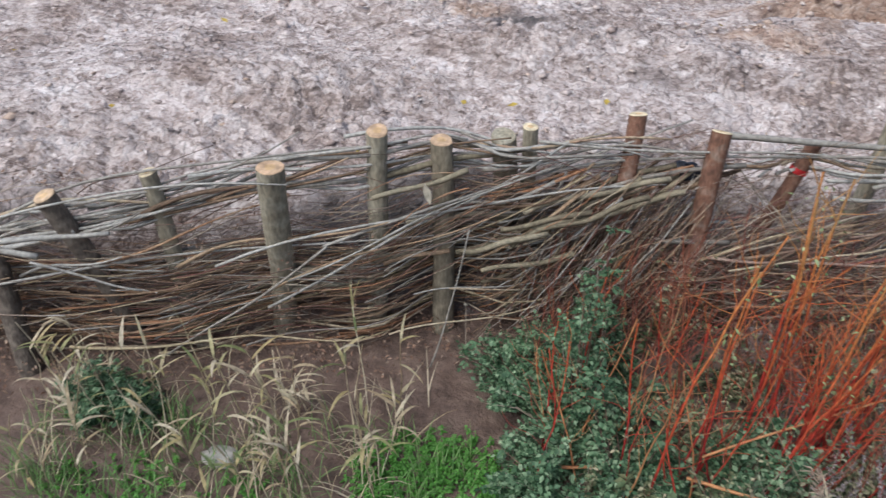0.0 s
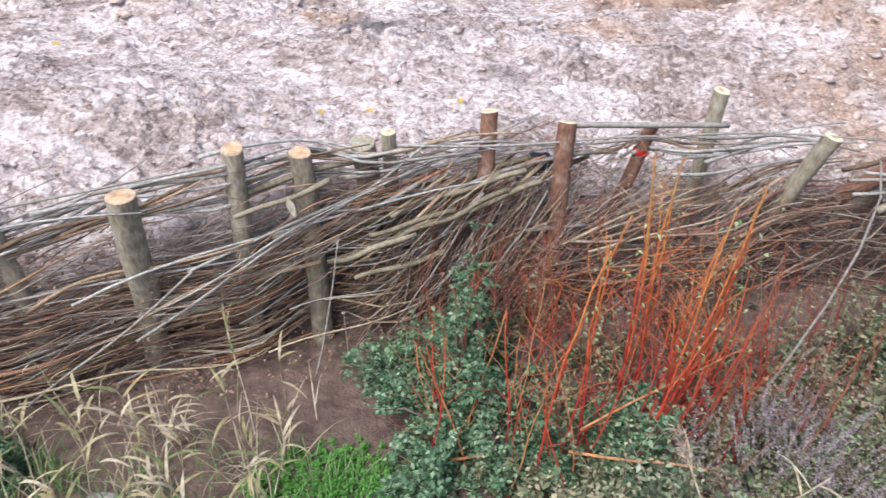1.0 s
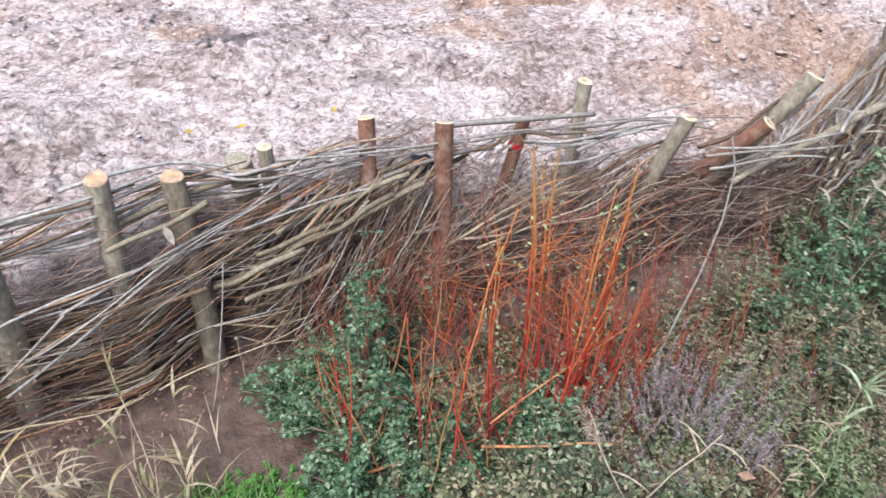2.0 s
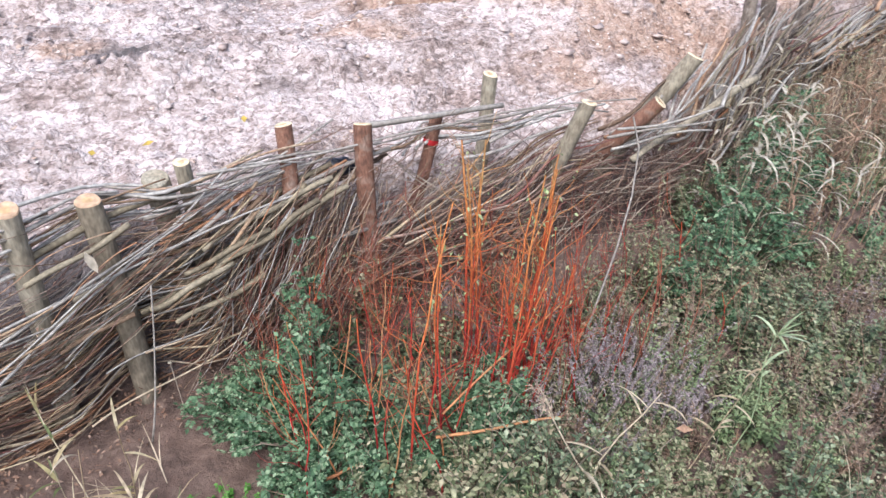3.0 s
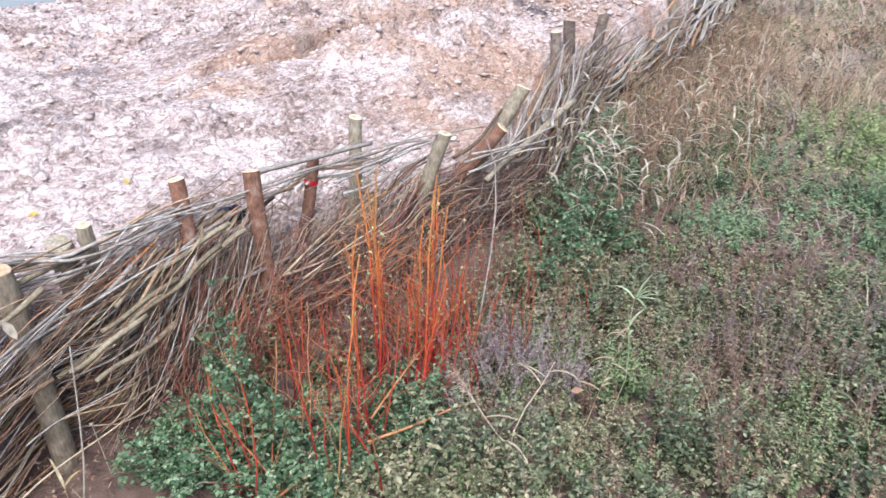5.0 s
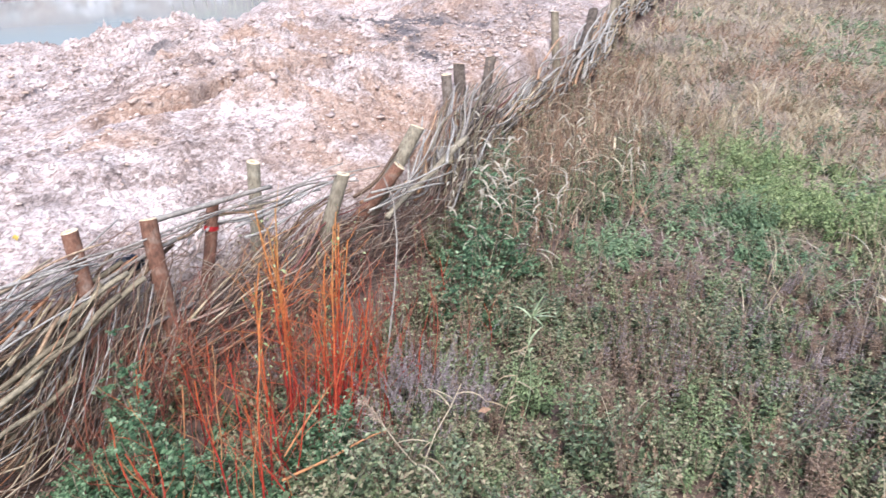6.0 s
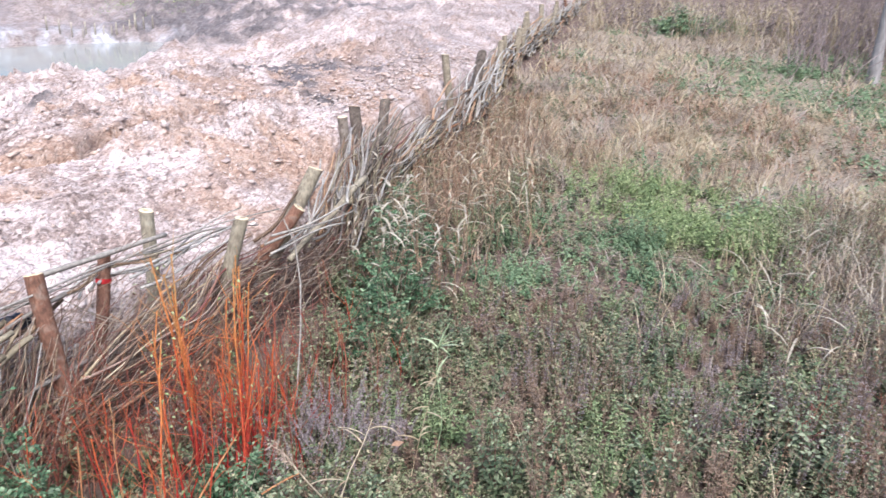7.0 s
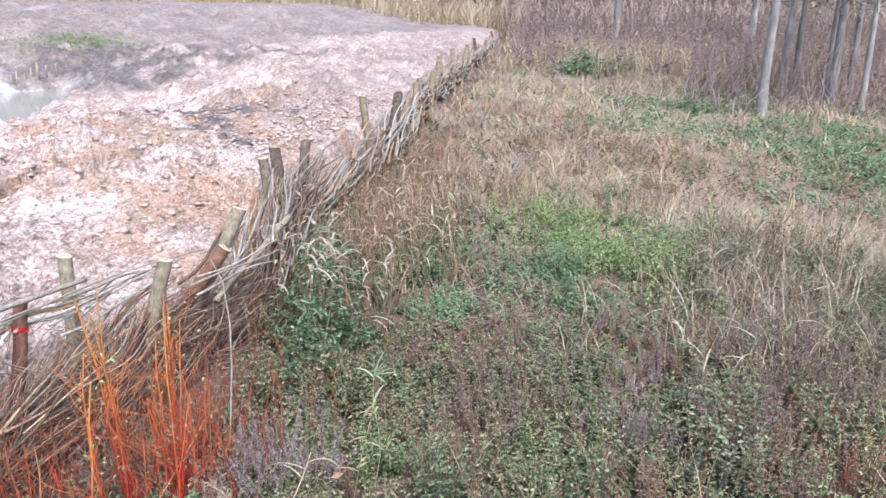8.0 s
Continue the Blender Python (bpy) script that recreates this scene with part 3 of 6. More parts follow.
def build_ground():
    gx = steps([(-400, -40, 120, 20), (-40, -6, 12, 0.6), (-6, -2.2, 0.3, 0.03), (-2.2, 4.0, 0.021, 0.022), (4.0, 7, 0.026, 0.065), (7, 14, 0.075, 0.19), (14, 34, 0.19, 1.0), (34, 70, 1.5, 8), (70, 600, 20, 150)])
    gs = steps([(-400, -40, 120, 20), (-40, -6, 12, 0.8), (-6, -1.2, 0.5, 0.10), (-1.2, 0.0, 0.07, 0.04), (0.0, 1.7, 0.018, 0.018), (1.7, 3.6, 0.0185, 0.033), (3.6, 6.0, 0.036, 0.07), (6, 11, 0.075, 0.15), (11, 22, 0.17, 0.5), (22, 60, 0.8, 8), (60, 600, 20, 150)])
    X, S = np.meshgrid(gx, gs, indexing="ij")
    x = X.ravel()
    y = S.ravel() + fence_y(x)
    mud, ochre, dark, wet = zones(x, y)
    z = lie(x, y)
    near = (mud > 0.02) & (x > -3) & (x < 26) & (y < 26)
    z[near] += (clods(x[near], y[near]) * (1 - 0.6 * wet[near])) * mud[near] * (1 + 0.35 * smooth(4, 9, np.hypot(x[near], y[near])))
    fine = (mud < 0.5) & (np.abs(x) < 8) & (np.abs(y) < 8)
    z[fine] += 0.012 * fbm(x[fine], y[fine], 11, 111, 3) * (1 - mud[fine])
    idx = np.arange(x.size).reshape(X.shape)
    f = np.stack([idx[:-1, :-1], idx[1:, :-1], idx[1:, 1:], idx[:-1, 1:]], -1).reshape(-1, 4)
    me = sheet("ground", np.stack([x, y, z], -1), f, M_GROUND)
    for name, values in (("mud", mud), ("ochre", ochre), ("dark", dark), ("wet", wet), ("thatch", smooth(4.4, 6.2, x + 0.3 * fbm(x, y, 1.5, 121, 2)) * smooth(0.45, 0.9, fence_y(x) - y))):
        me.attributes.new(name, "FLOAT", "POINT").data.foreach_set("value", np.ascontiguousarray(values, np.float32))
    tagged(new("ground", me), "pale crumbled clay bank above brown ditch soil", "ground", kind="structure")


build_ground()

v = np.array([[-12, 10.5, 0.28], [12, 10.5, 0.28], [12, 18, 0.28], [-12, 18, 0.28]])
tagged(new("water", sheet("water", v, [[0, 1, 2, 3]], M_WATER)), "still pale pond water mirroring the grey sky", "water", kind="structure")


def u(a, b):
    return float(rng.uniform(a, b))


# ---- the brushwood fence ----
fence = tagged(new("brushwood_fence"), "brushwood fence of cut willow rods stacked between sawn posts", "fence")
fence.location = (0, 2.6, 0)
bpy.context.view_layer.update()


def set_in(ob, thing):
    """Hang ob under thing, keeping its place."""
    ob.parent = thing
    ob.matrix_parent_inverse = Matrix.Translation(-thing.location)
    return ob


def post(top, foot, r, red=False, orange=False, tilt=0.15, label=""):
    """A sawn post, slightly crooked and knotty, with a fresh cut end."""
    top, foot = np.array(top, float), np.array(foot, float)
    foot = foot + (foot - top) * (0.12 / max(0.2, top[2] - foot[2]))
    k, sides = 12, 14
    t = np.linspace(0, 1, k)
    bend = 0.012 * np.sin(t * math.pi * rng.uniform(1, 2) + rng.uniform(0, 6))
    line = foot + (top - foot) * t[:, None]
    line[:, 0] += bend - bend[-1]
    axis = unit(top - foot)
    a = unit(np.cross(axis, [0.3, 1, 0.1]))
    b = np.cross(axis, a)
    bm = bmesh.new()
    rings = []
    ph = rng.uniform(0, 6, 3)
    for i in range(k):
        ring = []
        for s in range(sides):
            g = s * 2 * math.pi / sides
            rr = r * (1.07 - 0.10 * t[i]) * (1 + 0.05 * math.sin(2 * g + ph[0] + 2 * t[i]) + 0.035 * math.sin(3 * g + ph[1] - 5 * t[i]) + rng.normal() * 0.012)
            p = line[i] + (a * math.cos(g) + b * math.sin(g)) * rr
            if i == k - 1:
                p = p + axis * rr * math.cos(g + ph[2]) * tilt
            ring.append(bm.verts.new(p))
        rings.append(ring)
    for i in range(k - 1):
        for s in range(sides):
            fc = bm.faces.new((rings[i][s], rings[i][(s + 1) % sides], rings[i + 1][(s + 1) % sides], rings[i + 1][s]))
            fc.smooth = True
    edge = [tuple(q.co) for q in rings[-1]]
    ob = set_in(part("post", bm, M_DARK_BARK if red == 2 else M_RED_BARK if red else M_GREY_BARK, None, label), fence)
    bm = bmesh.new()
    e = np.array(edge)
    mid = e.mean(0)
    outer = [bm.verts.new(p + axis * 0.0005) for p in e]
    inner = [bm.verts.new(mid + (p - mid) * 0.93 + axis * 0.004) for p in e]
    core = [bm.verts.new(mid + (p - mid) * u(0.36, 0.46) + axis * 0.0035) for p in e]
    for s in range(sides):
        n2 = (s + 1) % sides
        bm.faces.new((outer[s], outer[n2], inner[n2], inner[s]))
        bm.faces.new((inner[s], inner[n2], core[n2], core[s]))
    bm.faces.new(core).material_index = 1
    cut = part("cut_end", bm, M_GREY_BARK if orange == 2 else M_CUT_ORANGE if orange else M_CUT, ob, "grey weathered end grain" if orange == 2 else "orange sawn end grain" if orange else "pale sawn end grain")
    cut.data.materials.append(M_GREY_BARK if orange == 2 else M_HEART)
    cut.matrix_parent_inverse = Matrix.Identity(4)
    return ob


POSTS = [
    ((-1.31, 2.15, 0.81), (-1.19, 2.27, 0.0), 0.038, 2, True), ((-1.60, 2.15, 0.55), (-1.56, 2.06, 0.0), 0.042, 2, True),
    ((-0.97, 2.26, 0.87), (-0.92, 2.31, 0.0), 0.034, False, False), ((-0.52, 2.27, 0.92), (-0.65, 2.45, 0.0), 0.049, False, True),
    ((-0.187, 2.47, 0.985), (-0.27, 2.53, 0.0), 0.041, False, True), ((0.03, 2.56, 0.92), (0.06, 2.55, 0.0), 0.042, False, True),
    ((0.35, 2.72, 0.92), (0.34, 2.70, 0.0), 0.030, False, False), ((0.755, 2.82, 0.955), (0.68, 2.54, 0.0), 0.036, True, False),
    ((1.06, 2.76, 0.93), (0.99, 2.62, 0.0), 0.037, True, False), ((1.46, 2.91, 0.84), (1.22, 2.80, 0.0), 0.031, True, True),
    ((1.78, 3.01, 0.95), (1.70, 3.02, 0.1), 0.037, False, False), ((2.20, 2.79, 0.83), (1.90, 2.92, 0.0), 0.042, False, False),
    ((2.61, 2.76, 0.78), (2.06, 3.04, 0.05), 0.039, True, False), ((2.95, 2.93, 0.91), (2.50, 3.10, 0.1), 0.048, False, False),
    ((4.21, 3.78, 0.91), (4.10, 3.62, 0.0), 0.045, 2, False), ((4.61, 3.98, 0.91), (4.52, 3.80, 0.0), 0.05, 2, True),
    ((4.95, 3.89, 0.92), (4.45, 3.70, 0.1), 0.046, 2, False), ((8.08, 4.67, 0.98), (7.35, 4.45, 0.2), 0.06, 2, False),
    ((7.15, 4.65, 1.05), (7.0, 4.45, 0.1), 0.05, False, False),
]
for top, foot, r, red, orange in POSTS:
    post(top, foot, r, red, orange)
for x in (9.6, 10.8, 12.1, 13.5, 14.8, 16.4, 18.0, 20.0, 22.2, 24.5, 27.0, 30.0, 33.0):
    y = float(fence_y(x))
    post((x + rng.uniform(0, 0.35), y + rng.uniform(-0.1, 0.2), 0.9 + rng.uniform(-0.05, 0.15)), (x, y - 0.05, 0.05), rng.uniform(0.045, 0.06), bool(rng.uniform() < 0.3))

# a low grey stump in the bank behind the rods
post((0.25, 2.70, 0.885), (0.25, 2.74, 0.45), 0.05, False, 2, 0.2, "grey weathered stump end")


def rod_path(p0, p1, k=9, wiggle=0.02, sag=0.0):
    """From p0 to p1; ends given by lay() follow the weave of the fence between them."""
    woven = len(p0) == 4
    d0, d1 = (p0[3], p1[3]) if woven else (0, 0)
    p0, p1 = np.array(p0[:3], float), np.array(p1[:3], float)
    t = np.linspace(0, 1, k)[:, None]
    line = p0 + (p1 - p0) * t
    if woven:
        line[:, 1] = across(line[:, 0], d0 + (d1 - d0) * t[:, 0], line[:, 2], (rng.uniform(0.35, 1.0), rng.normal() * 0.35))
    n = np.linalg.norm(p1 - p0)
    for f in (1, 2, 3):
        line += rng.normal(size=3) * wiggle * n / f * np.sin(math.pi * f * t + rng.uniform(0, 0.6)) * ((1, 0.5, 1) if woven else (1, 1, 1))
    line[:, 2] += sag * np.sin(math.pi * t[:, 0])
    return line


def rod(p0, p1, r0, r1, pale=False, wiggle=0.02, sag=0.0, mat=None):
    line = rod_path(p0, p1, 13, wiggle, sag)
    rad = np.linspace(r0, r1, 13) * (1 + rng.normal(size=13) * 0.06)
    v, f = tubes(line[None], rad[None], 6, True)
    set_in(part("rod", sheet("rod", v, f, mat or (M_ROD_PALE if pale else M_ROD), True), None, None), fence)


# the rods run behind (+) one post and before (-) the next
WEAVE_X = [-2.6, -1.6, -1.25, -0.95, -0.58, -0.20, 0.04, 0.35, 0.74, 1.03, 1.38, 1.75, 2.05, 2.35, 2.75, 3.2, 4.2, 5.0, 30]
WEAVE_S = [0.6, 0.8, -0.6, -0.9, 0.95, -0.75, 0.35, -0.9, 0.25, 0.1, -0.4, -1.0, 0.2, 0.4, -0.5, -0.2, -0.8, -0.6, 0.0]


def across(x, depth, z, own):
    """How far back a rod lies at x: depth 0 hugs the posts, 1 is the outside of the pile; own is the rod's own habit."""
    s = sum(np.interp(x + dx, WEAVE_X, WEAVE_S) for dx in (-0.08, 0.0, 0.08)) / 3 * own[0] + own[1]
    low = 0.62 + 0.1 * smooth(2.0, 2.4, x)
    s = s - 1.3 * smooth(low, low - 0.2, z) * smooth(0.8, 1.0, x) * smooth(5.6, 5.0, x)
    s = s + 0.7 * np.exp(-((x - 0.04) / 0.16) ** 2)
    s = s + 1.6 * np.exp(-((x - 1.43) / 0.10) ** 2) * smooth(0.62, 0.68, z) * smooth(0.82, 0.79, z)
    return fence_y(x) + s * (0.045 + 0.10 * depth)


def lay(x, z, depth):
    return (x, float(fence_y(x)), z, depth)


# rods stacked slanting between the posts at the low end
for i in range(120):
    x, z, n, d = u(-2.3, -0.30), u(0.02, 0.46), u(0.7, 1.6), u(0.0, 1.0)
    sl = u(-0.02, 0.27)
    z1 = min(z + sl * n, 0.52 + u(-0.06, 0.06))
    rod(lay(x, z, d), lay(x + n * 0.93, z1, d + u(-0.5, 0.5)), u(0.0025, 0.0068), u(0.0015, 0.0035), rng.uniform() < 0.12, u(0.006, 0.018))
for i in range(10):
    x, z = u(-1.8, -0.5), u(0.35, 0.75)
    rod(lay(x, z, u(0, 1)), lay(x + u(0.4, 0.9), z + u(0.1, 0.25), u(0.4, 1.3)), u(0.005, 0.009), 0.003, i % 2 == 0, 0.025)
# the fan of cut rods with their butts to the high end
for i in range(50):
    k = u(0, 1)
    x0, z0 = -0.35 + 0.80 * k + u(-0.2, 0.2), 0.50 - 0.48 * k + u(-0.08, 0.12)
    x1, z1 = u(0.45, 1.2), u(0.44, 0.84)
    rod(lay(x1, z1, u(0.0, 1.0)), lay(x0, z0, u(0.0, 1.3)), u(0.004, 0.011), u(0.0015, 0.0035), rng.uniform() < 0.28, u(0.012, 0.03), u(0.0, 0.05))
for (a, b, r) in (((0.62, 2.69, 0.60), (0.10, 2.52, 0.45), 0.014), ((0.55, 2.69, 0.51), (0.15, 2.56, 0.44), 0.017), ((0.79, 2.73, 0.73), (0.42, 2.60, 0.52), 0.015),
                  ((0.85, 2.74, 0.72), (0.40, 2.62, 0.55), 0.014), ((0.60, 2.66, 0.40), (0.20, 2.56, 0.28), 0.012), ((0.93, 2.80, 0.76), (0.5, 2.70, 0.64), 0.013),
                  ((0.08, 2.46, 0.50), (-0.18, 2.42, 0.44), 0.010), ((0.14, 2.50, 0.84), (-0.20, 2.38, 0.76), 0.011), ((-0.2, 2.46, 0.80), (0.35, 2.66, 0.86), 0.013),
                  ((3.37, 2.87, 0.75), (2.48, 2.74, 0.50), 0.022), ((3.15, 2.93, 0.50), (2.5, 2.76, 0.54), 0.011), ((0.98, 2.84, 0.70), (0.55, 2.74, 0.60), 0.018)):
    rod(a, b, r, r * 0.8, a[0] > 2, 0.02, 0.0, M_GREY_BARK if r > 0.02 else M_OLIVE_ROD if r > 0.0105 and a[0] < 2 else None)
# thick olive rods on the outside of the fan
for a, b, r in (((0.61, 2.58, 0.65), (0.27, 2.48, 0.60), 0.012), ((0.57, 2.56, 0.47), (0.20, 2.45, 0.42), 0.012), ((0.94, 2.64, 0.73), (0.40, 2.54, 0.58), 0.013),
                ((0.89, 2.66, 0.77), (0.35, 2.56, 0.64), 0.012), ((0.83, 2.60, 0.72), (0.30, 2.50, 0.52), 0.012), ((0.46, 2.54, 0.57), (0.12, 2.45, 0.50), 0.013)):
    rod(a, b, r, r * 0.75, False, 0.03, 0.0, M_OLIVE_ROD)
# the tangle past the middle
for i in range(44):
    x, n = u(0.75, 1.9), u(0.5, 1.1)
    z = 0.28 + 0.15 * (x - 0.8) + u(-0.22, 0.16)
    n = min(n, 2.4 - x)
    rod(lay(x, z, u(0.0, 1.0)), lay(x + n, min(z + n * u(0.02, 0.40), 0.64), u(0, 1.0)), u(0.003, 0.009), u(0.0015, 0.004), rng.uniform() < 0.2, 0.022, 0.0, M_TWIG if i % 3 else None)


# long pale rods along the top
def top_line(q):
    return float(np.interp(q, [-2.2, -1.27, -0.85, -0.32, 0.55, 1.24, 2.1, 3.2], [0.5, 0.72, 0.84, 0.92, 0.89, 0.83, 0.79, 0.74]))


for i in range(38):
    x, n = (u(-2.2, 0.3), u(0.8, 1.5)) if i < 30 else (u(1.0, 1.7), u(0.6, 1.1))
    rod(lay(x, top_line(x) + u(-0.14, 0.02), u(0.0, 0.7)), lay(x + n, top_line(x + n) + u(-0.12, 0.02), u(0.0, 0.7)), u(0.005, 0.010), u(0.003, 0.005), i % 5 > 0, 0.02, 0.03)
rod((1.08, 2.80, 0.90), (1.78, 2.88, 0.85), 0.013, 0.011, True, 0.01)
rod((-1.0, 2.12, 0.12), (-0.35, 2.28, 0.60), 0.005, 0.005, True, 0.01)
rod((-0.36, 2.28, 0.60), (0.95, 2.84, 0.93), 0.006, 0.004, True, 0.015)
rod((-0.62, 2.28, 0.28), (0.50, 2.66, 0.90), 0.006, 0.004, True, 0.015)
rod((0.02, 2.30, 0.02), (0.16, 2.44, 0.62), 0.004, 0.003, True, 0.03)
for a, b in (((1.5, 2.80, 0.74), (2.40, 2.93, 0.74)), ((1.55, 2.80, 0.67), (2.35, 2.93, 0.68)), ((2.30, 2.74, 0.65), (3.0, 2.68, 0.66)), ((2.32, 2.72, 0.58), (2.95, 2.70, 0.61)), ((2.36, 2.74, 0.69), (2.95, 2.68, 0.73))):
    rod(a, b, 0.008, 0.005, True, 0.025)
# where the fence runs away: pale branches that rise along it
for i in range(26):
    x = u(2.25, 3.5)
    z = u(0.44, 0.62)
    rod(lay(x, z, u(0, 0.9)), lay(x + u(0.5, 1.1), u(0.66, 0.88), u(0, 0.9)), u(0.006, 0.013), u(0.003, 0.006), i % 5 > 1, 0.03)
for i in range(40):
    x = u(2.9, 4.2)
    z = u(0.10, 0.55)
    rod(lay(x, z, u(0, 0.9)), lay(x + u(0.3, 0.8), min(z + u(0.1, 0.5), 0.80), u(0, 1.2)), u(0.005, 0.012), u(0.003, 0.006), i % 4 == 0, 0.02, 0.0, M_OLIVE_ROD if i % 4 == 1 else M_TWIG if i % 4 == 2 else None)
# dark brushwood packed before the posts farther on
for i in range(96):
    x = u(3.0, 4.45)
    y, z = float(fence_y(x)), u(0.12, 0.74)
    n = u(0.55, 1.25)
    rod((x, y - u(0.10, 0.32), z), (x + n, float(fence_y(x + n)) - u(0.02, 0.28), min(0.90, z + u(0.02, 0.26))), u(0.005, 0.012), u(0.003, 0.006), i % 4 == 0, 0.02, 0.0, None if i % 4 == 0 else (M_TWIG, M_OLIVE_ROD, M_DARK_BARK)[i % 3])
# thick bleached branches heaped farther along
for i in range(22):
    x, n = u(5.9, 8.2), u(0.7, 1.3)
    rod((x, float(fence_y(x)) - u(0.05, 0.30), u(0.25, 0.65)), (x + n, float(fence_y(x + n)) - u(0.0, 0.25), u(0.55, 0.95)), u(0.010, 0.022), u(0.005, 0.010), i % 4 > 0, 0.03)
# whips that bow over the top of the fence
for a, b, sag in (((-1.5, 2.1, 0.70), (-0.08, 2.50, 0.92), 0.05), ((0.4, 2.64, 0.92), (1.75, 2.86, 0.78), 0.03),
                  ((-1.9, 2.05, 0.60), (-0.45, 2.24, 0.88), 0.06), ((1.2, 2.78, 0.83), (2.5, 2.80, 0.80), 0.03), ((-0.75, 2.2, 0.52), (0.9, 2.72, 0.72), 0.07), ((-1.6, 2.1, 0.42), (0.0, 2.46, 0.56), 0.04)):
    rod(a, b, 0.006, 0.0035, True, 0.02, sag)
# heavy bleached pieces at the low end
for a, c, r in (((-1.78, 2.02, 0.76), (-1.33, 2.04, 0.62), 0.015), ((-1.62, 1.98, 0.70), (-1.10, 2.14, 0.68), 0.011), ((-1.34, 2.0, 0.63), (-1.02, 2.12, 0.44), 0.005), ((-1.85, 2.1, 0.52), (-1.25, 2.16, 0.66), 0.012)):
    rod(a, c, r, r * 0.8, True, 0.02)

# long loose rods that cross the stack at their own slopes
for i in range(9):
    x, z, n = u(-1.9, 0.1), u(0.10, 0.55), u(0.5, 1.1)
    y0, y1 = float(fence_y(x)) - u(0.06, 0.16), float(fence_y(x + n)) - u(0.02, 0.14)
    rod((x, y0, z), (x + n, y1, max(0.05, min(0.88, z + n * u(-0.10, 0.62)))), u(0.0025, 0.0055), 0.002, i % 2 == 0, 0.02)
# short thick grey pieces lying between the posts
for a, b, r in (((-0.52, 2.36, 0.40), (-0.05, 2.50, 0.46), 0.019), ((-0.62, 2.34, 0.30), (-0.22, 2.46, 0.33), 0.016), ((-0.1, 2.50, 0.58), (0.42, 2.62, 0.62), 0.014)):
    rod(a, b, r, r * 0.85, False, 0.015, 0.0, M_GREY_BARK)
# thin rods that sweep down from the fan to the ditch, outside the posts
def sweep(n, x0, x1, z0, z1, drop, back, out):
    P, R = [], []
    for i in range(n):
        xa, za = u(x0, x1), u(z0, z1)
        xb, zb = xa - u(*back), max(0.015, za - u(*drop))
        ya, yb = float(fence_y(xa)) - u(-0.02, 0.12), float(fence_y(xb)) - u(*out)
        t = np.linspace(0, 1, 9)[:, None]
        line = np.array([xa, ya, za]) * (1 - t) + np.array([xb, yb, zb]) * t
        n2 = np.linalg.norm(line[-1] - line[0])
        line[:, 2] += np.sin(math.pi * t[:, 0]) * n2 * u(-0.06, 0.14)
        line[:, 1] -= np.sin(math.pi * t[:, 0]) * n2 * u(0.0, 0.12)
        line += rng.normal(size=(9, 3)) * 0.0035
        r = u(0.0012, 0.0036)
        P.append(line)
        R.append(np.linspace(r, r * 0.45, 9))
    return tubes(np.array(P), np.array(R), 4)


for n, mat, lab in ((260, M_TWIG, "thin red-brown twigs sweeping down"), (120, M_ROD, "thin tan rods sweeping down"), (50, M_ROD_PALE, "thin silvery rods sweeping down")):
    fv = join([sweep(n // 12, 0.05, 0.50, 0.55, 0.82, (0.10, 0.26), (0.3, 0.55), (0.03, 0.12)), sweep(n // 2, 0.50, 1.15, 0.40, 0.80, (0.25, 0.55), (0.12, 0.42), (0.04, 0.20)), sweep(n // 4, -1.9, -0.2, 0.20, 0.56, (0.03, 0.20), (0.35, 1.0), (-0.12, -0.02)), sweep(n // 3, 1.05, 2.1, 0.30, 0.66, (0.10, 0.40), (0.1, 0.6), (0.05, 0.20))])
    set_in(tagged(part("twig_fan", sheet("twig_fan", *fv, mat), None, None, lab), kind="stuff"), fence)

# thin twigs through the whole fence, and the brush of its far length
P, R = [], []
for i in range(1250):
    x, n = (u(-2.3, 2.3) if i < 1000 else u(2.3, 4.4)), u(0.2, 0.75)
    z = (u(0.02, 0.50) if i % 5 else u(0.5, 0.75)) if x < -0.1 else u(0.02, 0.78) if x < 1.0 else u(0.02, 0.55)
    q = u(-0.3, 1.0) if x < 0.2 else u(-0.5, 1.3)
    n = n * (1 if u(0, 1) < 0.75 else -1)
    P.append(rod_path(lay(x, z, u(0.0, 1.3)), lay(x + n * math.cos(q * 0.6), min(0.92, max(0.02, z + abs(n) * math.sin(q * 0.6))), u(0.0, 1.5)), 9, 0.035))
    r = u(0.0010, 0.0028)
    R.append(np.linspace(r, r * 0.5, 9))
tv = tubes(np.array(P), np.array(R), 4)
P, R = [], []
for i in range(1700):
    x = 4.9 + 31 * u(0, 1) ** 1.4
    n, z = u(0.5, 1.4), u(0.08, 0.60)
    if x < 7.4:
        if i % 3:
            continue
        z = z * 0.6
    y0 = float(fence_y(x)) + u(-0.14, 0.14)
    y1 = float(fence_y(x + n)) + u(-0.14, 0.14)
    P.append(rod_path((x, y0, z), (x + n, y1, min(0.95, z + u(-0.06, 0.26))), 7, 0.03))
    r = u(0.006, 0.016) + 0.0004 * x
    R.append(np.linspace(r, r * 0.5, 7))
set_in(tagged(part("twig_tangle", sheet("twig_tangle", *tv, M_TWIG), None, None, "thin dark red-brown twigs"), kind="stuff"), fence)
half = int(len(P) * 0.65)
for mat, sl in ((M_ROD_PALE, slice(0, half)), (M_ROD, slice(half, None))):
    fv = tubes(np.array(P[sl]), np.array(R[sl]), 5)
    set_in(tagged(part("far_brushwood", sheet("far_brushwood", *fv, mat, True), None, None, "grey and brown brushwood"), kind="stuff"), fence)

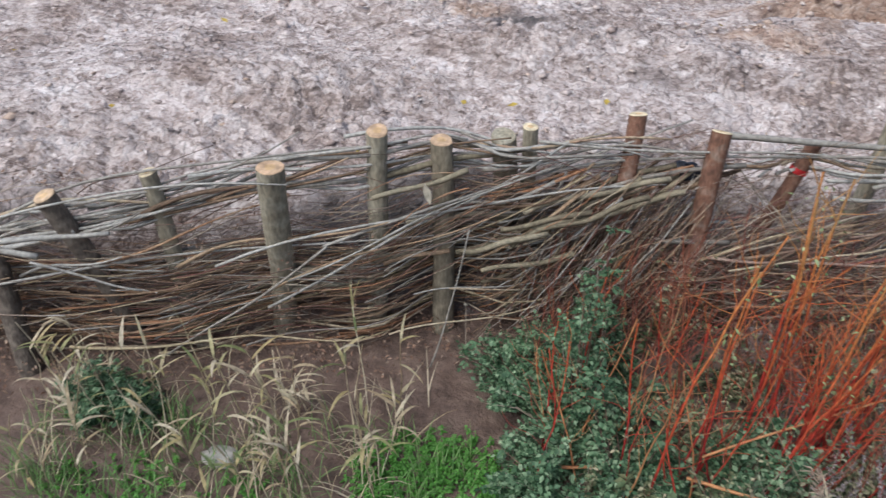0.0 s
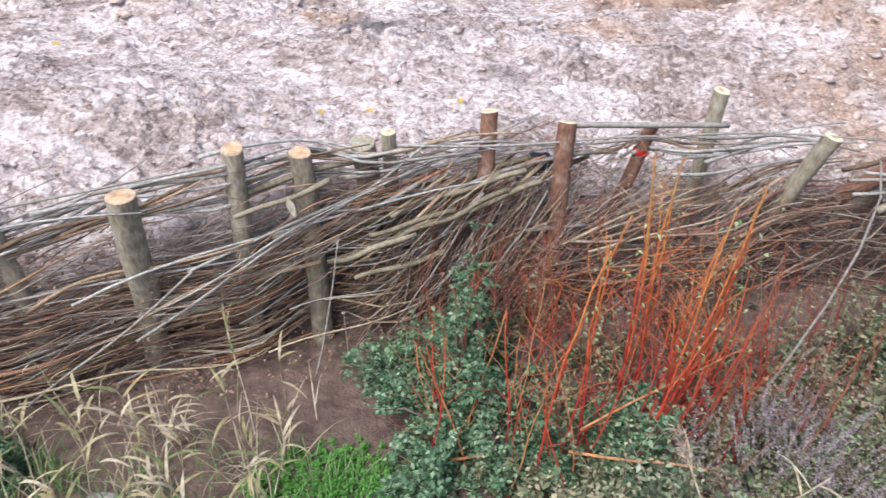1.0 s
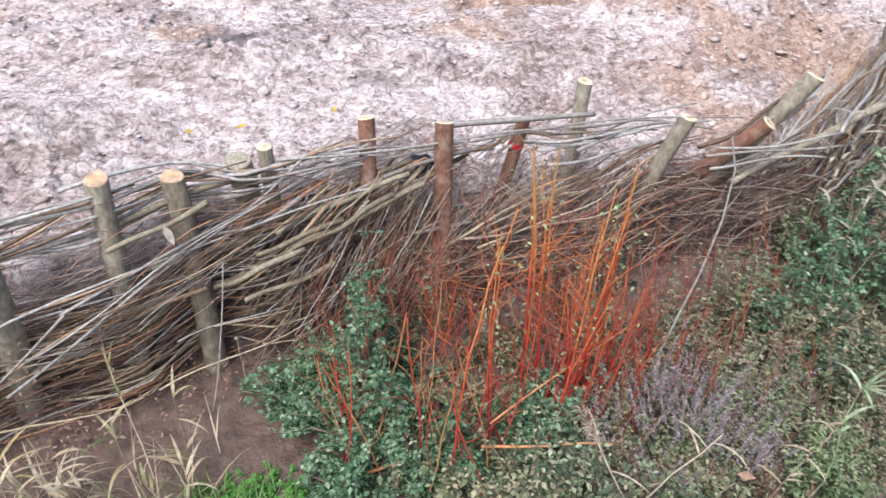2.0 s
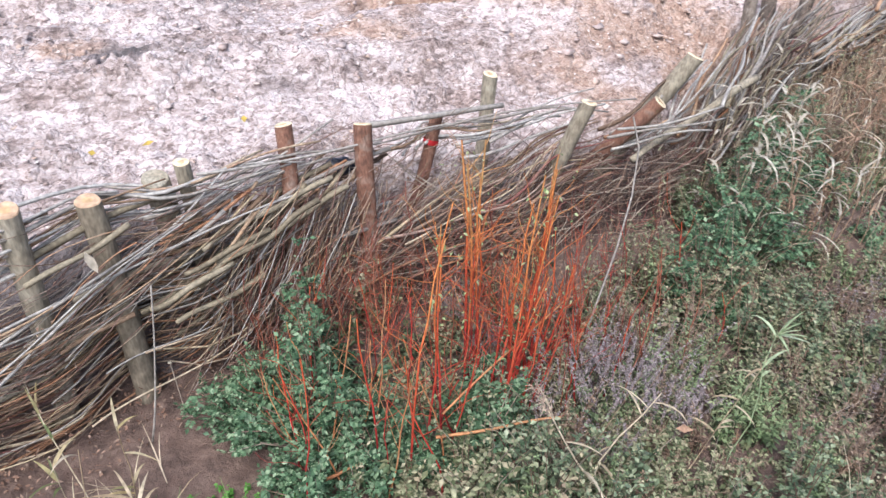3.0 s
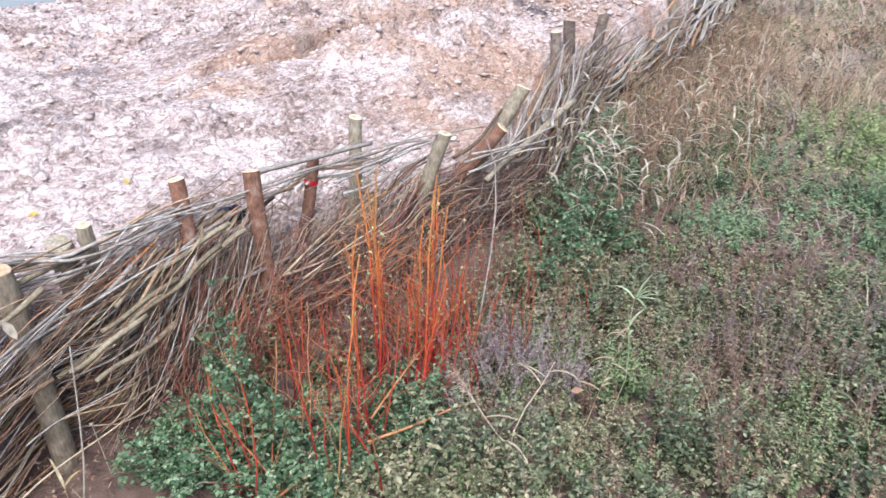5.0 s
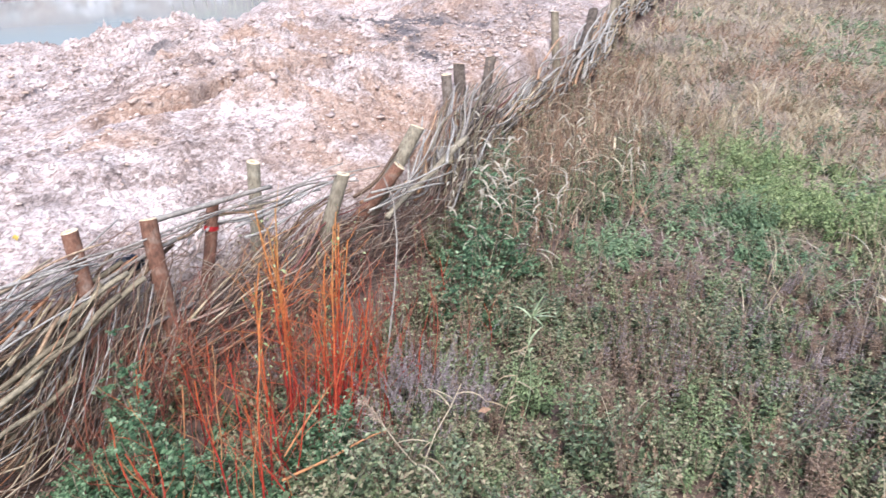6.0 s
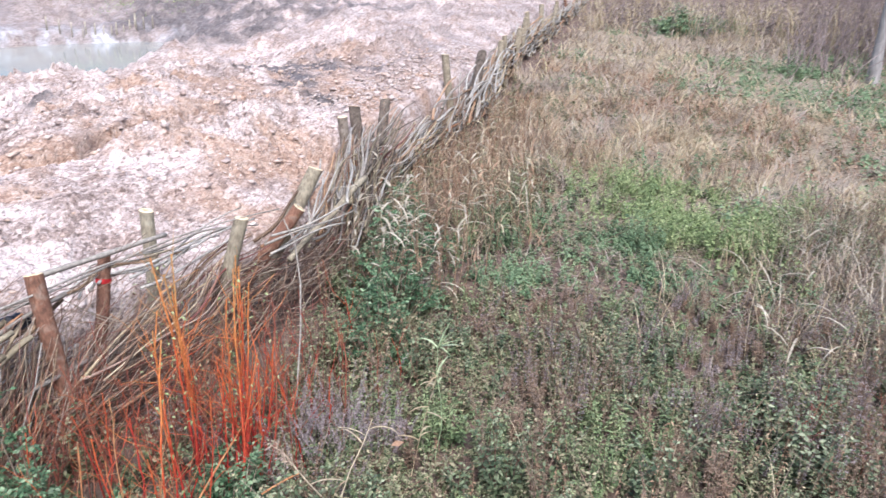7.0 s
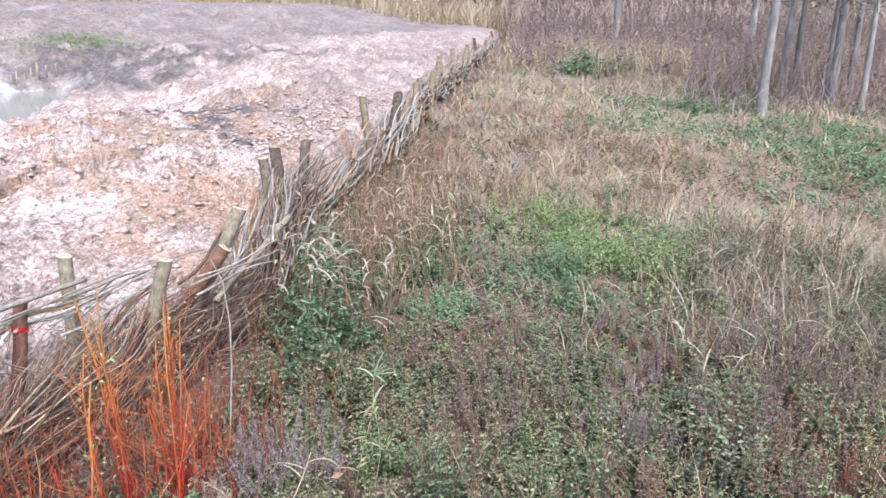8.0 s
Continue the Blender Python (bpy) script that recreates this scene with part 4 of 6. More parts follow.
# ---- small things on the fence ----
bm = bmesh.new()
bmesh.ops.create_icosphere(bm, subdivisions=3, radius=1)
for q in bm.verts:
    q.co = Vector((q.co.x * 0.07, q.co.y * 0.04, q.co.z * 0.045)) * (1 + 0.35 * noise.noise(q.co * 2.3)) + Vector((0.98, 2.86, 0.70))
tagged(part("plastic_scrap", bm, M_SHEET, None), "crumpled dark blue plastic scrap caught in the rods", "scrap")

bm = bmesh.new()
top, down, wide = Vector((-0.012, 2.425, 0.815)), Vector((0.022, -0.012, -0.085)), Vector((0.015, -0.004, 0.004))
edge = [top, top + down * 0.35 + wide, top + down * 0.7 + wide * 0.8, top + down, top + down * 0.7 - wide * 0.8, top + down * 0.35 - wide]
rim = [bm.verts.new(q) for q in edge]
rib = [bm.verts.new(top + down * 0.38 + Vector((0, 0.004, 0))), bm.verts.new(top + down * 0.7 + Vector((0, 0.004, 0)))]
for f in ((rim[0], rim[1], rib[0]), (rim[1], rim[2], rib[1], rib[0]), (rim[2], rim[3], rib[1]), (rim[3], rim[4], rib[1]), (rim[4], rim[5], rib[0], rib[1]), (rim[5], rim[0], rib[0])):
    bm.faces.new(f)
tagged(part("hanging_leaf", bm, M_PALE_LEAF, None), "single pale dry leaf hanging on a post", "leaf")

# the red mark painted round a post
ring = np.array([[(1.430 - 0.06 * k, 2.896 - 0.024 * k, 0.738 - 0.22 * k) for k in (0.0, 0.10)]])
bv, bf = tubes(ring, np.full((1, 2), 0.0355), 12)
mark = set_in(part("red_mark", sheet("red_mark", bv, bf, M_RED_TAPE, True), None, None, "red painted band"), fence)


# ---- litter and crumbs ----
def lumps(pts, size):
    """Small uneven stones or clods, each a warped octahedron cut once."""
    oct_v = unit(np.array([[1, 0, 0], [0, 1, 0], [-1, 0, 0], [0, -1, 0], [0, 0, 1], [0, 0, -1], [1, 1, 1], [-1, 1, 1], [-1, -1, 1], [1, -1, 1]], float))
    oct_f = np.array([[0, 6, 4], [0, 1, 6], [6, 1, 4], [1, 7, 4], [1, 2, 7], [7, 2, 4], [2, 8, 4], [2, 3, 8], [8, 3, 4], [3, 9, 4], [3, 0, 9], [9, 0, 4], [1, 0, 5], [2, 1, 5], [3, 2, 5], [0, 3, 5]])
    n = len(pts)
    v = oct_v[None] * (1 + 0.3 * rng.normal(size=(n, 10, 1))) * size[:, None, None] * rng.uniform(0.6, 1.3, (n, 1, 3))
    g = rng.uniform(0, 6.28, n)
    c, s = np.cos(g)[:, None], np.sin(g)[:, None]
    v = np.stack([v[..., 0] * c - v[..., 1] * s, v[..., 0] * s + v[..., 1] * c, v[..., 2] * 0.55], -1) + pts[:, None]
    return v.reshape(-1, 3), (oct_f[None] + (np.arange(n) * 10)[:, None, None]).reshape(-1, 3)


def on_mud(n, x0, x1, y0, y1):
    p = scatter(n, x0, x1, y0, y1, lambda x, y: (y - fence_y(x) > 0.3) * 1.0)
    p[:, 2] += clods(p[:, 0], p[:, 1])
    return p


M_CLOD = varied("clay_crumb", [(0.25, 0.185, 0.16), (0.40, 0.315, 0.285), (0.52, 0.435, 0.405), (0.46, 0.34, 0.265), (0.66, 0.585, 0.56)], 0.9, 3, 40, 0.4, mix=0.3)
p = on_mud(5200, -2.5, 8, 2.5, 8)
stuff("clay_crumbs", *lumps(p, 0.005 + 0.020 * rng.uniform(size=len(p)) ** 3), M_CLOD, "pale clay crumbs strewn over the bank", "clods")

p = on_mud(4200, -1.5, 9, 3.6, 10)
z = p[:, 0] + p[:, 1]
p = p[(z > 6) | (rng.uniform(size=len(p)) < 0.25)]
p[:, 2] += 0.004
stuff("clay_clods", *lumps(p, 0.014 + 0.032 * rng.uniform(size=len(p)) ** 3), M_CLOD, "uneven clay clods lying on the bank", "clods")
p = on_mud(3000, 4.4, 10, 3.8, 7)
d = p[:, 1] - fence_y(p[:, 0])
p = p[d < 0.9]
stuff("edge_clods", *lumps(p, 0.012 + 0.03 * rng.uniform(size=len(p)) ** 3), M_PALE_CLAY, "clay clods heaped behind the fence", "clods")
p = np.array([(0.12, 2.84, 0.0), (0.19, 2.92, 0.0), (-0.02, 2.80, 0.0), (1.22, 3.05, 0.0), (0.62, 2.98, 0.0)])
p[:, 2] = lie(p[:, 0], p[:, 1]) + 0.015
for q in p:
    v, f = lumps(q[None], np.array([0.034]))
    tagged(part("clay_lump", sheet("clay_lump", v, f, M_PALE_CLAY), None, None), "pale lump of clay lying behind the fence", "clod", "clay lumps")
p = on_mud(9000, -2.5, 5.5, 2.4, 6.0)
p[:, 2] += 0.006
n = len(p)
lv, lf = leaves(p, np.stack([rng.normal(size=n), rng.normal(size=n), 0.22 * rng.normal(size=n)], -1), rng.uniform(0.010, 0.036, n), rng.uniform(0.006, 0.018, n), 0.0)
M_CHIP = varied("bleached_litter", [(0.18, 0.12, 0.095), (0.36, 0.275, 0.24), (0.52, 0.44, 0.40), (0.66, 0.59, 0.56), (0.74, 0.68, 0.65)], 0.8, 2, 40, 0, mix=0.2)
stuff("leaf_litter", lv, lf, M_CHIP, "bleached leaves and curled clay flakes on the bank", "litter")

for x, y in ((-1.16, 3.54), (1.26, 4.0), (0.29, 3.15), (-0.35, 2.75), (0.05, 3.1), (-1.4, 2.8), (0.68, 3.25), (-2.0, 3.1)):
    lv, lf = leaves(np.array([[x, y, float(lie(x, y)) + 0.03]]), rng.normal(size=(1, 3)) * (1, 1, 0.2), u(0.035, 0.055), u(0.02, 0.03), 0.1)
    tagged(part("fallen_leaf", sheet("fallen_leaf", lv, lf, M_YELLOW_LEAF), None, None), "single yellow leaf fallen on pale clay", "leaf", "yellow leaves on the clay")

# dead leaves along the foot and inside of the fence
n = 3600
x = rng.uniform(-2.2, 1.9, n)
s = rng.uniform(-0.30, 0.30, n)
y = fence_y(x) + s
z = np.where(s < 0.06, rng.uniform(0, 0.10, n) + lie(x, np.minimum(y, fence_y(x) - 0.01)), lie(x, y) + 0.015)
p = np.stack([x, y, z], -1)
stuff("dead_leaves", *leaves(p, rng.normal(size=(n, 3)) * (1, 1, 0.5), rng.uniform(0.010, 0.030, n), rng.uniform(0.005, 0.013, n)), M_LITTER, "brown dead leaves caught along the fence foot", "litter")

# crumpled leaf bits caught between the rods
n = 4200
x = -2.0 + 3.6 * rng.uniform(size=n)
p = np.stack([x, fence_y(x) - rng.uniform(-0.04, 0.12, n), rng.uniform(0.03, 0.62, n)], -1)
p = p[(fbm(x * 1.0, p[:, 2] * 2.0, 3.0, 401, 2) > -0.15)]
n = len(p)
stuff("leaf_bits", *leaves(p, rng.normal(size=(n, 3)), rng.uniform(0.008, 0.022, n), rng.uniform(0.004, 0.010, n), 0.2, 0.25, True), M_LITTER, "crumpled dead leaf bits caught between the rods", "litter")

# a pale stone by the reeds
bm = bmesh.new()
bmesh.ops.create_icosphere(bm, subdivisions=3, radius=1)
for q in bm.verts:
    q.co = Vector((q.co.x * 0.07, q.co.y * 0.045, q.co.z * 0.03)) * (1 + 0.25 * noise.noise(q.co * 1.7)) + Vector((-0.66, 1.77, float(lie(-0.66, 1.77)) + 0.018))
    
for q in bm.faces:
    q.smooth = True
tagged(part("stone", bm, M_STONE, None), "flat pale stone lying on ditch soil", "stone")


# ---- plants ----
def herb(base, height, nleaf, length, width, low=0.1, lean=0.25, spread=0.8, stem_r=0.0018, droop=0.35, simple=True, thin=1):
    """Upright herbs: a leaning stem each and leaves set round it. Returns stems and leaves."""
    n = len(base)
    top = base + np.stack([rng.normal(size=n) * lean * height, rng.normal(size=n) * lean * height, height], -1)
    mid = (base + top) / 2 + rng.normal(size=(n, 3)) * (height * 0.05)[:, None]
    path = np.stack([base, mid, top], 1)
    some = slice(None, None, thin)
    sv, sf = tubes(path[some], np.stack([np.full(n, stem_r), np.full(n, stem_r * 0.8), np.full(n, stem_r * 0.4)], 1)[some], 3)
    t = rng.uniform(low, 1.0, (n, nleaf))
    q = path[:, None, 0] * ((1 - t) ** 2)[..., None] + 2 * path[:, None, 1] * (t * (1 - t))[..., None] + path[:, None, 2] * (t ** 2)[..., None]
    az = rng.uniform(0, 6.283, (n, nleaf))
    way = np.stack([np.cos(az) * spread, np.sin(az) * spread, rng.uniform(-0.25, 0.4, (n, nleaf))], -1)
    size = rng.uniform(0.6, 1.2, (n, nleaf)) * (1.15 - 0.5 * t)
    lv, lf = leaves(q.reshape(-1, 3), way.reshape(-1, 3), (size * length).ravel(), (size * width).ravel(), droop, 0.25, simple)
    return (sv, sf), (lv, lf)


def shrub_meadow(name, pts, h0, h1, nleaf, length, width, leaf_mat, stem_mat, label, category, **kw):
    x, y = pts[:, 0], pts[:, 1]
    h = rng.uniform(h0, h1, len(pts)) * np.clip(0.85 + 0.55 * fbm(x, y, 2.3, 133, 3), 0.35, 1.5) * low_growth(x, y)
    st, lv = herb(pts, h, nleaf, length, width, **kw)
    stuff(name, *lv, leaf_mat, label, category)
    stuff(name + "_stems", *st, stem_mat, "thin stems of " + label, category)


def low_growth(x, y):
    """The herbs stay lower before the green patch."""
    return 1 - 0.55 * smooth(2.9, 3.5, x) * smooth(5.4, 4.7, x) * smooth(0.0, 0.6, y) * smooth(2.7, 2.2, y)


def right_side(x, y):
    """The overgrown ditch, away from the reeds and the bare soil."""
    s = fence_y(x) - y
    edge = np.maximum(smooth(0.85, 1.35, x + 0.25 * (y - 1.6)), smooth(0.35, 0.6, x) * smooth(1.85, 1.7, y))
    edge = edge * np.maximum(smooth(1.0, 1.4, y), smooth(0.45, 1.15, x + 0.4 * fbm(x, y, 1.2, 301, 3))) * smooth(-2.3, -1.5, y + 0.4 * fbm(x, y, 1.2, 302, 3))
    hollow = smooth(0.62, 0.40, s) * smooth(1.75, 2.0, x) * smooth(3.0, 2.75, x)
    return (s > 0.12) * edge * (1 - 0.92 * hollow)


def in_patch(x, y):
    d = np.hypot((x - 5.35) / 1.65, (y - 1.62) / 1.25) + 0.42 * fbm(x, y, 1.1, 131, 3)
    return smooth(1.15, 0.85, d)


def near_fence(x, y):
    return smooth(1.1, 0.5, fence_y(x) - y) * smooth(2.6, 3.2, x)


def plants(name, centres, stems, h0, h1, nleaf, length, width, leaf_mat, stem_mat, label, splay=0.35, whorl=3, up=0.25, low=0.15):
    """Separate weeds: from each foot several stems splay out, with leaves in whorls along them."""
    c = len(centres)
    hp = rng.uniform(h0, h1, c) * np.clip(0.9 + 0.5 * fbm(centres[:, 0], centres[:, 1], 1.9, 135, 2), 0.5, 1.45) * low_growth(centres[:, 0], centres[:, 1])
    n = c * stems
    foot = np.repeat(centres, stems, 0) + rng.normal(size=(n, 3)) * (0.012, 0.012, 0)
    h = np.repeat(hp, stems) * rng.uniform(0.55, 1.1, n)
    g, sp = rng.uniform(0, 6.283, n), splay * np.sqrt(rng.uniform(0, 1, n))
    top = foot + np.stack([np.cos(g) * sp * h, np.sin(g) * sp * h, h], -1)
    mid = (foot + top) / 2 + np.stack([-np.cos(g) * sp * h * 0.22, -np.sin(g) * sp * h * 0.22, h * 0.05], -1)
    path = np.stack([foot, mid, top], 1)
    stuff(name + "_stems", *tubes(path, np.tile([0.0022, 0.0018, 0.0009], (n, 1)), 3), stem_mat, "thin stems of " + label, "herbs")
    k = max(1, nleaf // whorl)
    t = np.linspace(low, 1.0, k)[None] + rng.normal(size=(n, k)) * 0.03
    q = path[:, None, 0] * ((1 - t) ** 2)[..., None] + 2 * path[:, None, 1] * (t * (1 - t))[..., None] + path[:, None, 2] * (t ** 2)[..., None]
    q = np.repeat(q.reshape(-1, 3), whorl, 0)
    m = len(q)
    az = np.repeat(rng.uniform(0, 6.283, m // whorl), whorl) + np.tile(np.arange(whorl), m // whorl) * 6.283 / whorl + rng.normal(size=m) * 0.25
    tt = np.repeat(t.ravel(), whorl)
    way = np.stack([np.cos(az), np.sin(az), rng.normal(size=m) * 0.25 + up + 0.5 * (tt > 0.9)], -1)
    size = rng.uniform(0.7, 1.2, m) * (1.2 - 0.65 * tt) * np.repeat(np.repeat(rng.uniform(0.75, 1.25, c), stems), k * whorl)
    stuff(name, *leaves(q, way, size * length, size * width, 0.25, 0.25, True), leaf_mat, label, "herbs")


def open_ditch(x, y):
    return right_side(x, y) * (1 - 0.97 * in_patch(x, y))


def teal_spots(x, y):
    return smooth(-0.05, 0.35, fbm(x, y, 1.1, 421, 3))


def spot(x, y, cx, cy, rx, ry):
    return np.exp(-((x - cx) / rx) ** 2 - ((y - cy) / ry) ** 2)


def brown_spots(x, y):
    drift = 0.7 * fbm(x, y, 1.0, 431, 3)
    brown = spot(x, y, 2.65, 1.1, 0.6, 0.45) + spot(x, y, 3.4, 1.55, 0.6, 0.4) + spot(x, y, 4.1, 0.55, 0.5, 0.35) + 1.2 * spot(x, y, 3.9, 2.5, 0.9, 0.45) + 0.8 * spot(x, y, 2.3, 0.2, 0.4, 0.3)
    green = spot(x, y, 3.3, 0.1, 0.5, 0.3) + 0.8 * spot(x, y, 2.3, 1.95, 0.5, 0.35) + 0.7 * spot(x, y, 1.9, 0.9, 0.3, 0.3) + 0.6 * spot(x, y, 2.9, -0.6, 0.5, 0.3)
    return smooth(-0.2, 0.5, 0.75 * (brown - green) + drift)


# a low cover of small leaves that hides the soil, coloured as dark as the shade there
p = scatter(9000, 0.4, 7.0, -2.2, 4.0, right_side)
shrub_meadow("low_cover", p[::2], 0.02, 0.12, 9, 0.030, 0.018, M_LEAF_SHADE, M_LEAF_SHADE, "small leaves covering the ditch floor", "herbs", thin=8, low=0.0)
shrub_meadow("dead_cover", p[1::2][p[1::2][:, 0] > 1.6], 0.02, 0.12, 8, 0.022, 0.010, M_DRY, M_DRY, "dead brown bits covering the ditch floor", "herbs", thin=8, low=0.0)
p = np.concatenate([scatter(3200, 0.9, 3.2, -0.4, 2.45, right_side), scatter(2200, 2.9, 5.4, 0.0, 2.7, lambda x, y: right_side(x, y) * (1 - 0.8 * brown_spots(x, y)))])
shrub_meadow("small_weeds", p, 0.06, 0.22, 14, 0.024, 0.012, M_SAGE, M_LEAF_SHADE, "small grey-green weeds covering the ditch floor", "herbs", thin=3, low=0.0)
# weeds, kind by kind
p = scatter(1300, 1.0, 6.0, -2.2, 2.9, lambda x, y: open_ditch(x, y) * (0.55 + 0.45 * smooth(1.8, 3.2, x)) * (0.15 + 0.85 * teal_spots(x, y)) * (1 - 0.72 * brown_spots(x, y)))
plants("teal_weeds", p, 6, 0.16, 0.46, 18, 0.038, 0.021, M_TEAL, M_TWIG, "blue-green leafy weeds filling the ditch", 0.45)
p = scatter(1500, 0.6, 6.5, -2.2, 3.2, lambda x, y: open_ditch(x, y) * (1 - 0.72 * brown_spots(x, y)) * 0.9)
plants("sage_weeds", p, 6, 0.14, 0.46, 18, 0.033, 0.018, M_SAGE, M_TWIG, "sage-green autumn weeds filling the ditch", 0.4)
p = scatter(1100, 0.9, 6.5, -2.0, 3.0, lambda x, y: open_ditch(x, y) * smooth(0.0, 0.4, fbm(x, y, 1.5, 291, 3) + 0.5 * np.exp(-((x - 1.45) / 0.3) ** 2 - ((y - 1.25) / 0.25) ** 2)))
plants("olive_weeds", p, 5, 0.14, 0.40, 21, 0.028, 0.013, M_PATCH, M_NETTLE, "yellow-green weeds among the ditch plants", 0.4)
p = scatter(2000, 1.1, 7.5, -2.4, 4.0, lambda x, y: open_ditch(x, y) * np.maximum(brown_spots(x, y), 0.45 * smooth(3.2, 2.2, x)))
plants("dry_herbs", p, 6, 0.24, 0.52, 27, 0.021, 0.008, M_DRY, M_DRY, "dry brown seeding herbs in the ditch", 0.28, 3, 0.5, 0.3)
p = scatter(1650, 1.3, 6.5, -2.2, 2.8, lambda x, y: open_ditch(x, y) * smooth(-0.1, 0.35, fbm(x, y, 0.9, 151, 3) + 0.35 * brown_spots(x, y)))
plants("mauve_herbs", p, 5, 0.24, 0.50, 40, 0.015, 0.006, M_MAUVE, M_DRY, "grey-mauve faded seedheads in the ditch", 0.3, 4, 0.5, 0.4)
# the fluffy grey-mauve clump by the red stems
p = scatter(330, 1.45, 2.25, 1.45, 2.05, lambda x, y: smooth(1.1, 0.6, np.hypot((x - 1.85) / 0.36, (y - 1.75) / 0.26)))
shrub_meadow("fluffy_herbs", p, 0.25, 0.42, 60, 0.014, 0.006, M_MAUVE, M_MAUVE, "pale grey-mauve fluffy seedheads beside red stems", "herbs", low=0.5, spread=0.8, stem_r=0.0012)
# bare dead stalks that lean through the herbs
p = scatter(750, 1.2, 6.5, -2.2, 3.0, open_ditch)
n = len(p)
tip = p + np.stack([rng.normal(size=n) * 0.20, rng.normal(size=n) * 0.20, rng.uniform(0.22, 0.62, n)], -1)
path = np.stack([p, (p + tip) / 2 + rng.normal(size=(n, 3)) * (0.03, 0.03, 0.02), tip, tip + rng.normal(size=(n, 3)) * (0.05, 0.05, 0.03)], 1)
stuff("dead_stalks", *tubes(path, np.tile([0.0018, 0.0015, 0.0012, 0.0006], (n, 1)), 3), M_DRY, "bare brown dead stalks among the herbs", "stalks")
# rotting straw over the soil under the herbs
p = scatter(800, 1.8, 7.5, -2.4, 4.2, lambda x, y: right_side(x, y) * smooth(2.2, 3.8, x))
n = len(p) * 6
stuff("thatch", *blades(np.repeat(p, 6, 0) + rng.normal(size=(n, 3)) * (0.06, 0.06, 0) + (0, 0, 0.02), rng.uniform(0, 6.283, n), rng.uniform(0.1, 0.3, n), rng.uniform(0.003, 0.007, n), rng.uniform(0.9, 1.5, n), rng.uniform(0, 0.5, n), 3), M_GREYGRASS, "grey-brown rotting straw on the ditch floor", "straw")
# broad green leaves low down
p = scatter(2600, 0.4, 6, -2.0, 3.2, lambda x, y: open_ditch(x, y) * (1 - 0.5 * brown_spots(x, y)))
shrub_meadow("ground_leaves", p, 0.05, 0.24, 9, 0.046, 0.028, M_NETTLE, M_LEAF_SHADE, "broad green leaves low in the ditch", "herbs")
# reddish stalks scattered through
p = scatter(800, 1.6, 7, -2, 3.6, lambda x, y: open_ditch(x, y) * smooth(-0.1, 0.4, fbm(x, y, 1.6, 231, 3)))
shrub_meadow("rusty_stalks", p, 0.3, 0.6, 26, 0.022, 0.008, M_RUST, M_RUST, "rust-brown withered stalks in the ditch", "herbs", low=0.2, spread=0.5, lean=0.12)
# the bright low patch
p = scatter(9500, 3.1, 7.8, 0.1, 3.2, lambda x, y: np.maximum(in_patch(x, y), 0.45 * smooth(3.3, 4.0, x) * smooth(5.5, 4.5, x) * smooth(0.3, 0.8, y) * smooth(2.6, 2.2, y)) * (0.10 + 0.90 * smooth(-0.12, 0.15, fbm(x, y, 2.0, 221, 3))))
far_side = p[:, 0] - 0.6 * p[:, 1] + 0.5 * fbm(p[:, 0], p[:, 1], 1.2, 451, 2) > 4.4
shrub_meadow("pale_green_patch", p[~far_side], 0.05, 0.34, 24, 0.034, 0.019, M_FAR_NETTLE, M_PATCH, "pale blue-green creeping herbs in a low patch", "herbs")
shrub_meadow("green_patch", p[far_side], 0.04, 0.36, 24, 0.036, 0.022, M_LIME, M_PATCH, "fresh green creeping herbs in a low patch", "herbs")
# rusty and green tall herbs and grasses beside the fence
p = scatter(2700, 1.9, 9, 0.8, 5.2, lambda x, y: near_fence(x, y) * (fence_y(x) - y > 0.1) * 0.8 + (fence_y(x) - y > 0.2) * np.exp(-((x - 5.2) / 0.7) ** 2 - ((y - 3.1) / 0.35) ** 2))
k = fbm(p[:, 0], p[:, 1], 2.2, 461, 3) + 0.25 * smooth(3.4, 4.6, p[:, 0])
shrub_meadow("rusty_herbs", p[k > -0.08], 0.35, 0.80, 34, 0.030, 0.010, M_RUST, M_RUST, "rust-brown tall herbs beside the fence", "herbs", low=0.25, spread=0.5, lean=0.12)
shrub_meadow("green_fence_herbs", p[k <= -0.08], 0.30, 0.72, 34, 0.032, 0.014, M_SAGE, M_TWIG, "sage-green tall herbs beside the fence", "herbs", low=0.2, spread=0.7, lean=0.12)
# extra twigs that fill the gap under the fence to make it dark
P, R = [], []
for i in range(220):
    x = u(1.9, 3.3)
    P.append(rod_path((x, float(fence_y(x)) - u(0.0, 0.22), u(0.03, 0.45)), (x + u(-0.3, 0.5), float(fence_y(x)) - u(-0.05, 0.30), u(0.10, 0.60)), 7, 0.05))
    R.append(np.linspace(u(0.002, 0.005), 0.001, 7))
set_in(tagged(part("dark_brush", sheet("dark_brush", *tubes(np.array(P), np.array(R), 4), M_TWIG), None, None, "dark twigs added low in the fence to shade its gap"), kind="stuff"), fence)


def tussocks(name, centres, per, length, width, mat, label, lean=0.5, curl=1.4, jit=0.06, segs=4):
    n = len(centres) * per
    b = np.repeat(centres, per, 0) + rng.normal(size=(n, 3)) * (jit, jit, 0)
    return stuff(name, *blades(b, rng.uniform(0, 6.283, n), rng.uniform(0.5, 1.2, n) * length, width * rng.uniform(0.6, 1.3, n), rng.uniform(0.05, lean, n), rng.uniform(0.3, curl, n), segs), mat, label, "grass")


